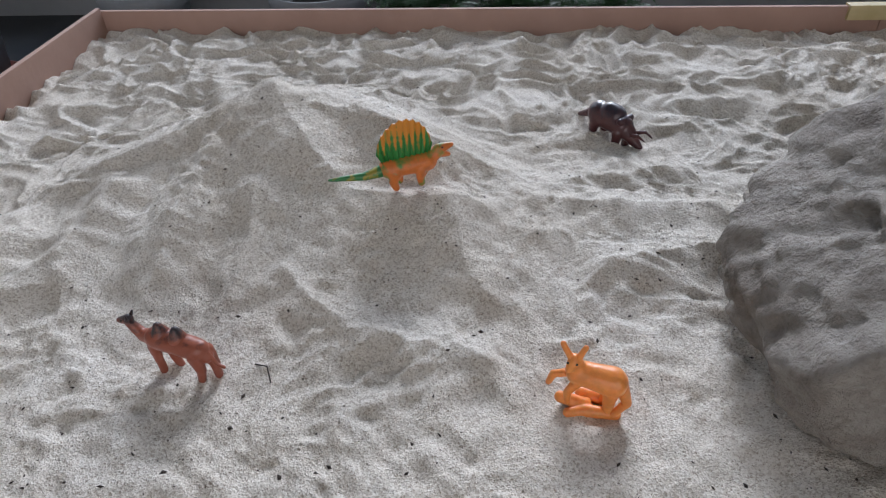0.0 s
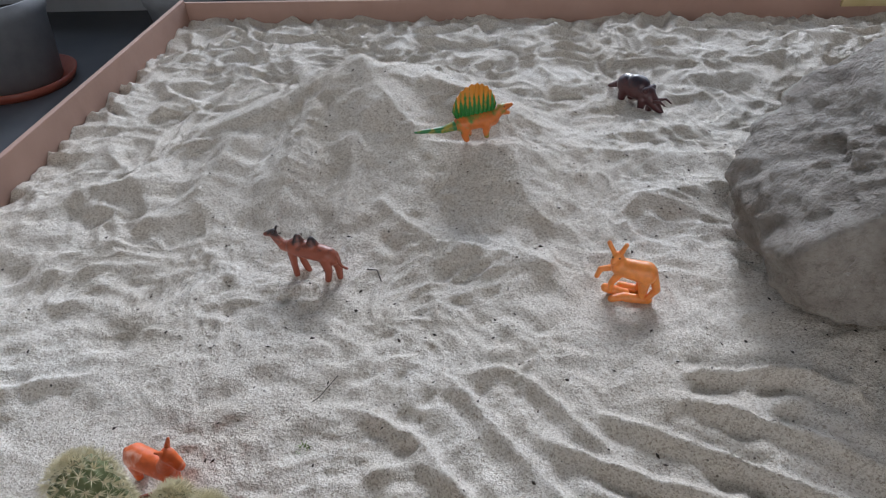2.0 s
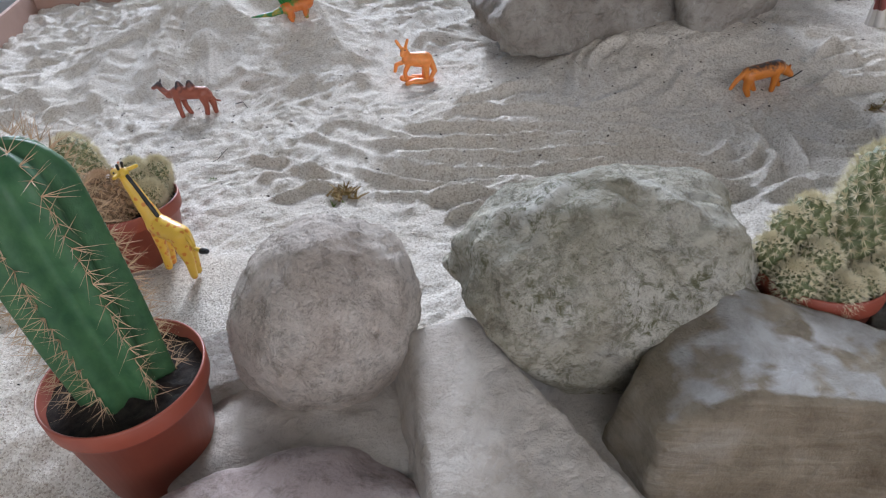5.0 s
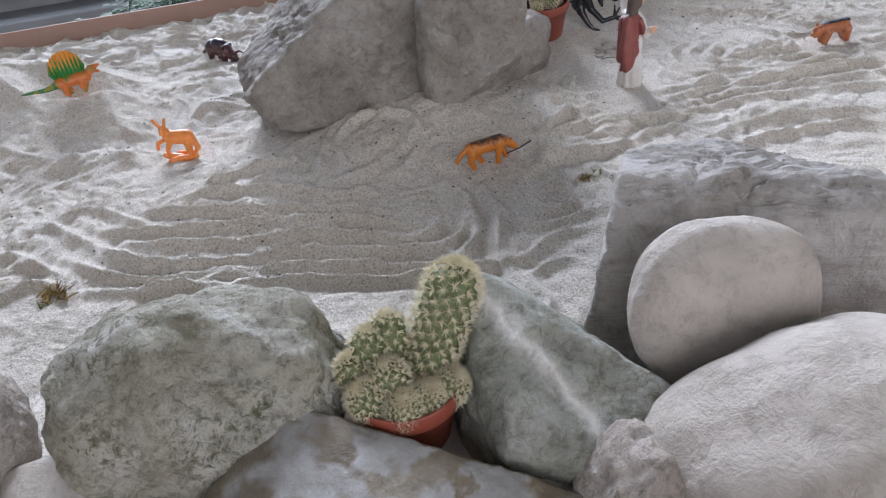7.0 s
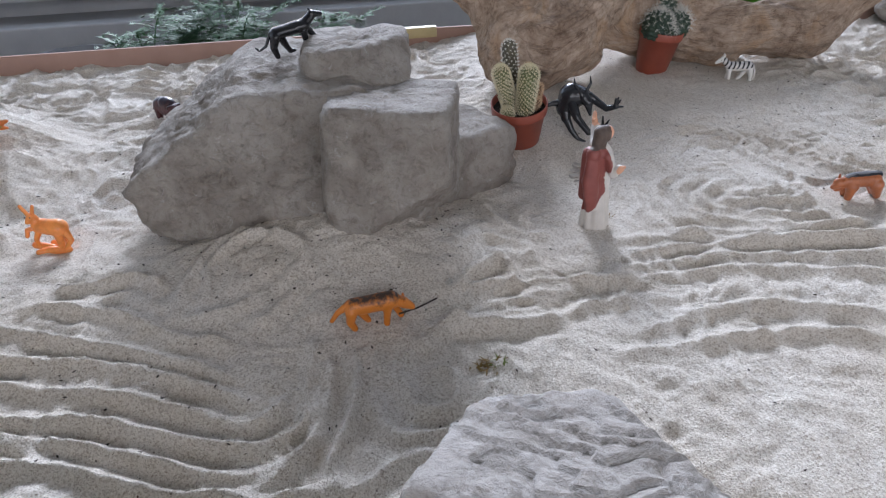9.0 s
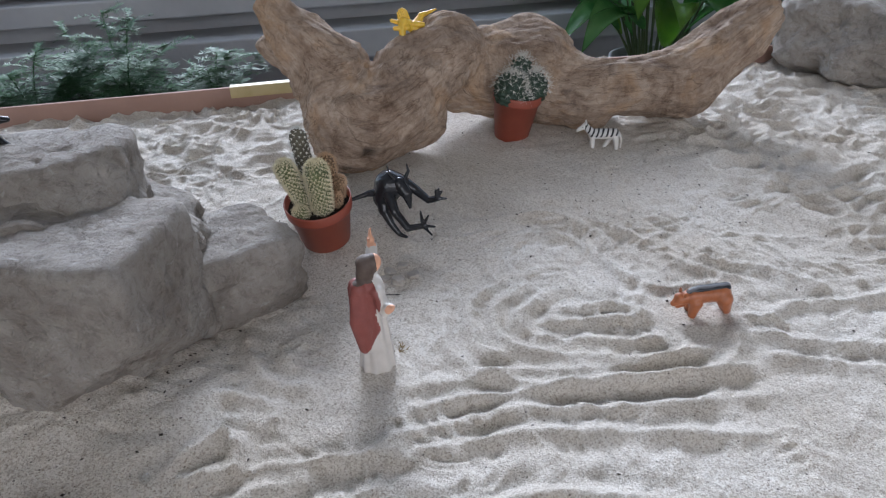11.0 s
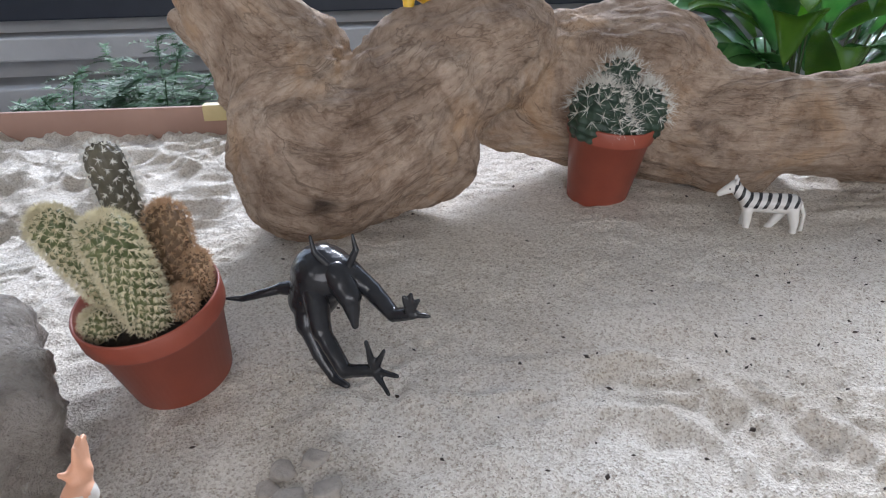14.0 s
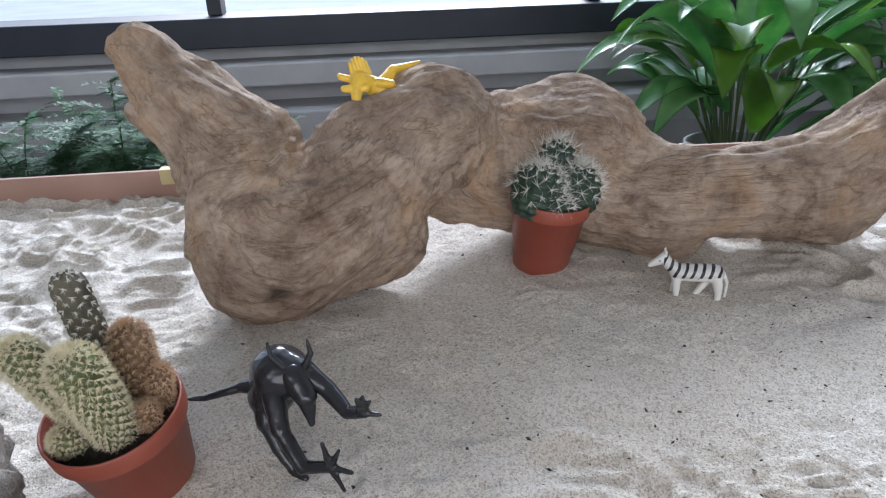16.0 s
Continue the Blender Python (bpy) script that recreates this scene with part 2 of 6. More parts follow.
# ---- shapes ----
def part(name, bm, material, parent=None, label="", smooth=True):
    """Links a bmesh, or a mesh, as one object under a thing or a part."""
    if isinstance(bm, bmesh.types.BMesh):
        data = bpy.data.meshes.new(name)
        bm.to_mesh(data)
        bm.free()
    else:
        data = bm
    data.materials.clear()
    data.materials.append(material)
    data.polygons.foreach_set("use_smooth", [smooth] * len(data.polygons))
    ob = new(name, data)
    if parent:
        ob.parent = parent
    if label:
        ob["label"] = label
    return ob


def thing(name, m, label, category, group=""):
    ob = new(name)
    ob.empty_display_size = 0.02
    ob.matrix_world = m
    return tagged(ob, label, category, group)


def box(bm, x0, x1, y0, y1, z0, z1, bevel=0.0):
    made = bmesh.ops.create_cube(bm, size=1)["verts"]
    for v in made:
        v.co = Vector(((x0 + x1) / 2 + v.co.x * (x1 - x0), (y0 + y1) / 2 + v.co.y * (y1 - y0), (z0 + z1) / 2 + v.co.z * (z1 - z0)))
    if bevel:
        edges = list({e for v in made for e in v.link_edges})
        bmesh.ops.bevel(bm, geom=edges, offset=bevel, segments=2, affect="EDGES", profile=0.5)
    return bm


def lathe(profile, segments=40):
    """A surface turned from (radius, height) pairs."""
    bm = bmesh.new()
    rings = []
    for r, z in profile:
        rings.append([bm.verts.new((r * math.cos(2 * math.pi * i / segments), r * math.sin(2 * math.pi * i / segments), z)) for i in range(segments)])
    for a, b in zip(rings, rings[1:]):
        for i in range(segments):
            j = (i + 1) % segments
            bm.faces.new((a[i], a[j], b[j], b[i]))
    bm.faces.new(list(reversed(rings[0])))
    bm.faces.new(rings[-1])
    return bm


BALL = None


def ball_points():
    global BALL
    if BALL is None:
        bm = bmesh.new()
        bmesh.ops.create_icosphere(bm, subdivisions=3, radius=1)
        BALL = [v.co.copy() for v in bm.verts]
        bm.free()
    return BALL


def moulded(rods, voxel, smooth=3, k=1.0, shape=None):
    """One closed skin round a set of tapered rods (end, end, radius, radius), melted together."""
    verts, faces = [], []
    for a, b, ra, rb in rods:
        bm = bmesh.new()
        for c, r in ((Vector(a), ra), (Vector(b), rb)):
            for p in ball_points():
                bm.verts.new((c + p * r) * k)
        hull = bmesh.ops.convex_hull(bm, input=bm.verts)
        bmesh.ops.delete(bm, geom=[g for g in hull["geom_interior"] if isinstance(g, bmesh.types.BMVert)], context="VERTS")
        bm.verts.index_update()
        first = len(verts)
        verts += [v.co.copy() for v in bm.verts]
        faces += [[first + v.index for v in f.verts] for f in bm.faces]
        bm.free()
    data = bpy.data.meshes.new("rough")
    data.from_pydata(verts, [], faces)
    ob = new("rough", data)
    melt = ob.modifiers.new("melt", "REMESH")
    melt.mode, melt.voxel_size, melt.adaptivity = "VOXEL", voxel, 0.0
    if smooth:
        soft = ob.modifiers.new("soft", "SMOOTH")
        soft.factor, soft.iterations = 0.5, smooth
    graph = bpy.context.evaluated_depsgraph_get()
    graph.update()
    out = bpy.data.meshes.new_from_object(ob.evaluated_get(graph))
    bpy.data.objects.remove(ob)
    bpy.data.meshes.remove(data)
    if shape:
        n = len(out.vertices)
        places, normals = np.empty(3 * n, np.float32), np.empty(3 * n, np.float32)
        out.vertices.foreach_get("co", places)
        out.vertex_normals.foreach_get("vector", normals)
        moved = [shape(Vector(p), Vector(q)) for p, q in zip(places.reshape(-1, 3).tolist(), normals.reshape(-1, 3).tolist())]
        out.vertices.foreach_set("co", np.array(moved, np.float32).ravel())
        out.update()
    return out


def rough_skin(amount, size, seed=0, octaves=4):
    """Pushes a skin in and out by layered noise."""
    away = Vector((seed * 7.3, seed * 3.1, seed * 5.7))
    return lambda p, n: p + n * amount * noise.fractal(p / size + away, 0.9, 2.1, octaves)


def stone(name, centre, radii, turn, material, label, seed, cuts=(), rough=0.06, power=2.3, divisions=5, lumps=0.16, group="", terrace=0.0):
    """A worn stone: a rounded block, cut by planes (direction, how far out), with lumps and pits."""
    bm = bmesh.new()
    bmesh.ops.create_icosphere(bm, subdivisions=divisions, radius=1)
    away = Vector((seed * 3.7, seed * 1.9, seed * 8.3))
    planes = [(Vector(d).normalized(), far) for d, far in cuts]
    for v in bm.verts:
        d = v.co.normalized()
        r = (abs(d.x) ** power + abs(d.y) ** power + abs(d.z) ** power) ** (-1 / power)
        r *= 1 + lumps * noise.noise(d * 1.3 + away) + lumps * 0.5 * noise.noise(d * 2.9 + away)
        for n, far in planes:
            c = d.dot(n)
            if c > 0.05:
                far2 = far / c * (1 + 0.03 * noise.noise(d * 4 + away))
                r = -math.log(math.exp(-22 * r) + math.exp(-22 * far2)) / 22 if far2 < 3 else r
        r += rough * noise.fractal(d * 4.5 + away, 0.8, 2.1, 5)
        v.co = Vector((d.x * r * radii[0], d.y * r * radii[1], d.z * r * radii[2]))
        if terrace and d.z > 0.15:
            n = 3.5 * (d.x * 0.5 + d.y * 0.9 + 0.45 * noise.fractal(Vector((d.x * 1.6, d.y * 2.6, 0)) + away, 0.9, 2.1, 4))
            v.co.z -= terrace * radii[2] * (n - math.floor(n))
    ob = part(name, bm, material)
    ob.matrix_world = pose(*centre, *turn)
    return tagged(ob, label, "stone", group)


def cut_stone(name, centre, planes, material, label, seed, size, sharp=30, rough=0.03, lumps=0.04, divisions=6, shelves=0.0):
    """A broken stone: the space within planes (direction, a place on it), its edges a little worn."""
    bm = bmesh.new()
    bmesh.ops.create_icosphere(bm, subdivisions=divisions, radius=1)
    away = Vector((seed * 3.7, seed * 1.9, seed * 8.3))
    middle = Vector(centre)
    sides = []
    for d, place in planes:
        n = Vector(d).normalized()
        sides.append((n, max((Vector(place) - middle).dot(n) / size, 0.1)))
    for v in bm.verts:
        d = v.co.normalized()
        near = sum(math.exp(-sharp * min(far / d.dot(n), 6)) for n, far in sides if d.dot(n) > 0.03)
        r = -math.log(near) / sharp
        p = d * r
        r *= 1 + lumps * noise.noise(p * 2.2 + away) + lumps * 0.5 * noise.noise(p * 5 + away)
        r += rough * noise.fractal(p * 6 + away, 0.8, 2.1, 5)
        v.co = d * r * size
        if shelves and d.z > 0.1:
            n = 5.0 * (d.x * 0.35 + d.y * 0.9 + 0.5 * noise.fractal(Vector((p.x * 1.4, p.y * 3.2, 0)) + away, 0.9, 2.1, 2))
            v.co.z -= shelves * min(1, (d.z - 0.1) * 4) * (n - math.floor(n)) ** 1.5
    ob = part(name, bm, material)
    ob.location = centre
    return tagged(ob, label, "stone")


# ---- sand ----
def lattice(seed, n=64):
    return np.random.RandomState(seed).rand(n, n)


def soft_noise(x, y, size, seed):
    """Smooth noise in -1..1 over arrays of places."""
    grid = lattice(seed)
    u, v = x / size + 1000.3, y / size + 1000.7
    i, j = np.floor(u).astype(int), np.floor(v).astype(int)
    f, g = u - i, v - j
    f, g = f * f * (3 - 2 * f), g * g * (3 - 2 * g)
    a, b = grid[i % 64, j % 64], grid[(i + 1) % 64, j % 64]
    c, d = grid[i % 64, (j + 1) % 64], grid[(i + 1) % 64, (j + 1) % 64]
    return 2 * ((a * (1 - f) + b * f) * (1 - g) + (c * (1 - f) + d * f) * g) - 1


def step(a, b, v):
    t = np.clip((v - a) / (b - a), 0, 1)
    return t * t * (3 - 2 * t)


def mound(x, y, cx, cy, rx, ry, high, turn=0.0, sharp=2.0):
    c, s = math.cos(radians(turn)), math.sin(radians(turn))
    u, v = ((x - cx) * c + (y - cy) * s) / rx, (-(x - cx) * s + (y - cy) * c) / ry
    return high * np.exp(-((u * u + v * v) ** (sharp / 2)))


def crest(x, y, h, high, wide, places):
    """Adds one raked ridge of sand along a smooth line through places to the heights h."""
    p = np.array(places, float)
    p = np.vstack([2 * p[0] - p[1], p, 2 * p[-1] - p[-2]])
    line = []
    for a, b, c, d in zip(p, p[1:], p[2:], p[3:]):
        for u in np.linspace(0, 1, 7)[:-1]:
            line.append(0.5 * (2 * b + (c - a) * u + (2 * a - 5 * b + 4 * c - d) * u * u + (3 * b - a - 3 * c + d) * u ** 3))
    line = np.array(line + [p[-2]])
    low, top = line.min(0) - 3.5 * wide, line.max(0) + 3.5 * wide
    near = (x > low[0]) & (x < top[0]) & (y > low[1]) & (y < top[1])
    if not near.any():
        return h
    q = np.stack([x[near], y[near]], -1)
    best = np.full(len(q), 9.0)
    along = np.zeros(len(q))
    n = len(line) - 1
    for i in range(n):
        a, ab = line[i], line[i + 1] - line[i]
        u = np.clip(((q - a) @ ab) / max(ab @ ab, 1e-12), 0, 1)
        d = np.hypot(*(q - a - u[:, None] * ab).T)
        closer = d < best
        best = np.where(closer, d, best)
        along = np.where(closer, (i + u) / n, along)
    ends = np.clip(np.minimum(along, 1 - along) * 7 + 0.25, 0, 1)
    lift = high * ends * (1 + 0.3 * soft_noise(q[:, 0], q[:, 1], 0.02, 31)) * (1.55 * np.exp(-((best / wide) ** 1.4)) - 0.5 * np.exp(-(((best - 2.1 * wide) / (1.15 * wide)) ** 2)))
    h = h.copy()
    h[near] += lift
    return h


RAKED = [
    # long lines before the heap
    [(0.047, 0.080), (0.142, 0.047), (0.198, 0.027), (0.252, 0.002), (0.288, -0.008), (0.328, -0.018), (0.358, -0.011)],
    [(0.030, 0.130), (0.083, 0.082), (0.160, 0.059), (0.206, 0.042), (0.273, 0.011), (0.306, 0.003), (0.332, 0.012), (0.355, 0.031)],
    [(0.055, 0.138), (0.092, 0.098), (0.132, 0.079), (0.211, 0.059), (0.283, 0.027), (0.315, 0.025), (0.341, 0.043), (0.347, 0.080)],
    [(0.080, 0.130), (0.158, 0.097), (0.208, 0.083), (0.294, 0.043), (0.316, 0.046), (0.325, 0.065)],
    [(0.056, 0.158), (0.114, 0.133), (0.200, 0.111), (0.242, 0.092), (0.306, 0.057)],
    [(0.082, 0.178), (0.148, 0.150), (0.200, 0.127), (0.252, 0.102), (0.292, 0.079)],
    [(0.127, 0.186), (0.173, 0.173), (0.210, 0.153), (0.254, 0.122), (0.289, 0.112)],
    [(0.137, 0.205), (0.203, 0.202), (0.232, 0.180)],
]
SWIRLS = [
    # loops and strokes round the heap
    [(0.018, 0.200), (0.043, 0.203), (0.075, 0.173), (0.106, 0.136)], [(0.004, 0.201), (0.033, 0.164), (0.055, 0.138)],
    [(0.384, 0.082), (0.378, 0.043), (0.389, 0.017), (0.416, 0.010), (0.439, 0.012)], [(0.400, 0.059), (0.404, 0.033), (0.425, 0.029), (0.431, 0.054), (0.416, 0.065)],
    [(0.372, 0.087), (0.366, 0.041), (0.351, 0.005), (0.360, -0.018), (0.389, -0.004), (0.423, -0.004)], [(0.446, 0.134), (0.488, 0.162), (0.493, 0.136), (0.460, 0.123)],
    [(0.437, 0.106), (0.482, 0.102), (0.513, 0.100)], [(0.269, 0.157), (0.267, 0.190), (0.286, 0.212), (0.320, 0.205), (0.340, 0.177), (0.325, 0.154)], [(0.344, 0.107), (0.337, 0.060), (0.340, 0.022)],
]
MOUND_LINES = [
    # strokes on the heap and beside it
    [(0.229, 0.208), (0.226, 0.161), (0.238, 0.142), (0.279, 0.139), (0.303, 0.149)],
    [(0.245, 0.138), (0.249, 0.178), (0.269, 0.217), (0.299, 0.232)],
    [(0.454, 0.142), (0.483, 0.165), (0.491, 0.147), (0.469, 0.135)],
    [(0.428, 0.101), (0.47, 0.101), (0.513, 0.111)],
    [(0.133, 0.192), (0.175, 0.18), (0.205, 0.186)],
    [(0.482, 0.198), (0.515, 0.185), (0.521, 0.151)],
    [(0.726, 0.351), (0.782, 0.335), (0.816, 0.256), (0.878, 0.246)],
    [(0.338, 0.153), (0.316, 0.128), (0.3, 0.124)],
]
LEFT_SWIRLS = [
    # by the board
    [(-0.338, 0.132), (-0.308, 0.156), (-0.271, 0.174), (-0.211, 0.196)], [(-0.273, 0.070), (-0.289, 0.091), (-0.302, 0.137), (-0.290, 0.148), (-0.259, 0.147), (-0.238, 0.134)],
    [(-0.260, 0.090), (-0.263, 0.111), (-0.244, 0.114)], [(-0.262, 0.070), (-0.236, 0.057), (-0.211, 0.068), (-0.208, 0.088), (-0.243, 0.094)],
    [(-0.301, 0.071), (-0.261, 0.030), (-0.233, 0.009), (-0.197, 0.013), (-0.172, 0.024)], [(-0.258, 0.042), (-0.226, 0.023), (-0.197, 0.026), (-0.175, 0.043)],
    [(-0.051, 0.176), (-0.008, 0.154), (0.012, 0.128), (0.038, 0.100)], [(-0.035, 0.131), (-0.008, 0.141), (0.016, 0.123)], [(-0.028, 0.097), (0.012, 0.106), (0.034, 0.090)],
]
OVAL = [
    # the oval by the figurine
    [(0.741, 0.243), (0.777, 0.235), (0.794, 0.220), (0.737, 0.224), (0.722, 0.236)], [(0.741, 0.267), (0.712, 0.250), (0.701, 0.232), (0.711, 0.216), (0.747, 0.200), (0.785, 0.192), (0.806, 0.195)],
    [(0.735, 0.282), (0.697, 0.266), (0.682, 0.241), (0.687, 0.216), (0.708, 0.199), (0.761, 0.179), (0.802, 0.173), (0.822, 0.193)],
    [(0.696, 0.287), (0.670, 0.262), (0.663, 0.224), (0.680, 0.199)], [(0.650, 0.265), (0.641, 0.228), (0.651, 0.199), (0.690, 0.170), (0.741, 0.160), (0.815, 0.152), (0.848, 0.170), (0.862, 0.199)],
]
SWEEPS = [
    # sweeps between the heap and the slab
    [(0.351, 0.099), (0.353, 0.064), (0.344, 0.031), (0.330, 0.008), (0.309, -0.005), (0.281, -0.007)],
    [(0.368, 0.086), (0.368, 0.052), (0.358, 0.020), (0.345, -0.007), (0.321, -0.020), (0.294, -0.020)],
    [(0.435, 0.107), (0.458, 0.095), (0.490, 0.091), (0.515, 0.094)],
    [(0.454, 0.134), (0.485, 0.136), (0.525, 0.135), (0.566, 0.134)],
    [(0.087, 0.061), (0.122, 0.056), (0.156, 0.053), (0.193, 0.036)],
    [(0.095, 0.031), (0.132, 0.037), (0.176, 0.033)],
    [(0.110, 0.009), (0.147, 0.011), (0.183, 0.004)],
    [(0.346, -0.082), (0.359, -0.068), (0.357, -0.043), (0.374, -0.031), (0.395, -0.033)],
]
LONG_LINES = [
    # broad strokes before the figurine
    [(0.602, 0.187), (0.644, 0.186), (0.687, 0.185), (0.747, 0.172), (0.799, 0.170), (0.835, 0.177)], [(0.589, 0.165), (0.639, 0.168), (0.699, 0.163), (0.759, 0.154), (0.821, 0.150), (0.857, 0.151)],
    [(0.567, 0.133), (0.593, 0.147), (0.633, 0.149), (0.674, 0.151), (0.747, 0.133), (0.851, 0.121)], [(0.530, 0.131), (0.571, 0.135), (0.627, 0.131), (0.684, 0.127), (0.736, 0.113), (0.787, 0.099), (0.827, 0.090)],
    [(0.445, 0.108), (0.479, 0.116), (0.514, 0.122), (0.544, 0.129)], [(0.423, 0.099), (0.452, 0.095), (0.485, 0.094), (0.519, 0.096), (0.547, 0.105), (0.584, 0.108)],
    [(0.561, 0.069), (0.593, 0.076), (0.629, 0.083), (0.681, 0.079), (0.726, 0.063), (0.756, 0.054)], [(0.541, 0.051), (0.589, 0.051), (0.632, 0.052), (0.688, 0.047), (0.731, 0.032)],
]
RIGHT_LINES = [
    [(0.498, 0.265), (0.501, 0.235), (0.518, 0.206), (0.547, 0.197)], [(0.527, 0.255), (0.528, 0.226), (0.553, 0.207)], [(0.738, 0.377), (0.775, 0.378), (0.804, 0.350), (0.821, 0.303)],
    [(0.791, 0.381), (0.832, 0.337), (0.855, 0.291), (0.878, 0.264), (0.909, 0.231)], [(0.816, 0.373), (0.850, 0.317), (0.885, 0.279), (0.938, 0.242), (0.966, 0.211)],
    [(0.865, 0.205), (0.890, 0.195), (0.917, 0.204), (0.979, 0.196), (1.038, 0.201)], [(0.865, 0.187), (0.911, 0.159), (0.985, 0.136)], [(0.860, 0.160), (0.915, 0.133), (0.962, 0.108)],
]
TENTS = [
    # the dune's edges: two ends with their heights, and the slope to both sides
    ((-0.088, 0.505, 0.076), (-0.160, 0.500, 0.046), 0.52), ((-0.160, 0.500, 0.046), (-0.262, 0.466, 0.014), 0.50),
    ((-0.033, 0.508, 0.061), (0.004, 0.492, 0.054), 0.60), ((0.004, 0.492, 0.054), (0.070, 0.478, 0.022), 0.55),
    ((-0.026, 0.424, 0.035), (0.044, 0.421, 0.034), 0.48), ((0.044, 0.421, 0.034), (0.068, 0.352, 0.009), 0.62),
    ((-0.088, 0.503, 0.074), (-0.045, 0.440, 0.043), 0.62), ((-0.045, 0.440, 0.043), (-0.028, 0.385, 0.016), 0.55),
    ((-0.128, 0.470, 0.050), (-0.142, 0.400, 0.033), 0.62), ((-0.142, 0.400, 0.033), (-0.140, 0.345, 0.009), 0.6),
    ((-0.195, 0.440, 0.034), (-0.212, 0.375, 0.016), 0.62), ((-0.212, 0.375, 0.016), (-0.255, 0.330, 0.008), 0.6), ((-0.092, 0.430, 0.039), (-0.084, 0.345, 0.010), 0.65),
    ((-0.270, 0.400, 0.018), (-0.330, 0.370, 0.010), 0.55), ((-0.060, 0.370, 0.016), (-0.010, 0.318, 0.010), 0.5), ((0.010, 0.318, 0.010), (0.070, 0.300, 0.008), 0.45), ((0.150, 0.385, 0.012), (0.215, 0.400, 0.014), 0.5),
    ((0.080, 0.455, 0.015), (0.155, 0.440, 0.017), 0.45), ((0.155, 0.440, 0.017), (0.230, 0.446, 0.012), 0.45),
    ((0.070, 0.410, 0.012), (0.130, 0.412, 0.010), 0.45), ((0.13, 0.475, 0.012), (0.20, 0.500, 0.014), 0.4),
]


def tent(x, y, a, b, slope):
    """A ridge of slipped sand between two ends, falling off evenly."""
    ax, ay, az = a
    bx, by, bz = b
    u = np.clip(((x - ax) * (bx - ax) + (y - ay) * (by - ay)) / ((bx - ax) ** 2 + (by - ay) ** 2), 0, 1)
    return az + (bz - az) * u - slope * np.hypot(x - ax - u * (bx - ax), y - ay - u * (by - ay))


PITS = [(1.032, 0.279, 0.01, 0.0018), (1.047, 0.256, 0.008, 0.0022), (0.998, 0.23, 0.008, 0.0022), (0.694, 0.291, 0.004, 0.001), (0.711, 0.301, 0.004, 0.001), (0.871, 0.318, 0.006, 0.0016), (-0.211, 0.229, 0.014, 0.0025), (-0.406, 0.45, 0.01, 0.0018), (-0.296, 0.411, 0.009, 0.0016), (-0.342, 0.351, 0.007, 0.0019), (-0.324, 0.287, 0.008, 0.0022), (-0.097, 0.237, 0.009, 0.0016), (-0.065, 0.244, 0.008, 0.0022), (-0.044, 0.232, 0.01, 0.0018), (-0.026, 0.203, 0.008, 0.0022), (-0.084, 0.211, 0.008, 0.0022), (-0.303, 0.382, 0.01, 0.0018), (-0.162, 0.276, 0.009, 0.0016), (0.012, 0.295, 0.012, 0.0022), (0.05, 0.272, 0.009, 0.0016), (-0.185, 0.26, 0.01, 0.0018), (-0.334, 0.372, 0.005, 0.0014), (0.118, 0.064, 0.008, 0.0022), (0.153, 0.038, 0.008, 0.0022)]
PITS += [(0.07, 0.041, 0.007, 0.0019), (-0.21, 0.262, 0.012, 0.0022), (-0.219, 0.234, 0.016, 0.0029), (-0.127, 0.237, 0.008, 0.0022), (-0.136, 0.175, 0.01, 0.0018), (-0.034, 0.238, 0.009, 0.0016), (-0.121, 0.427, 0.014, 0.0025), (-0.236, 0.361, 0.011, 0.002), (-0.045, 0.201, 0.008, 0.0022), (-0.14, 0.414, 0.01, 0.0018), (-0.025, 0.224, 0.007, 0.0019), (0.006, 0.292, 0.013, 0.0024), (-0.079, 0.283, 0.008, 0.0022), (-0.151, 0.26, 0.009, 0.0016)]


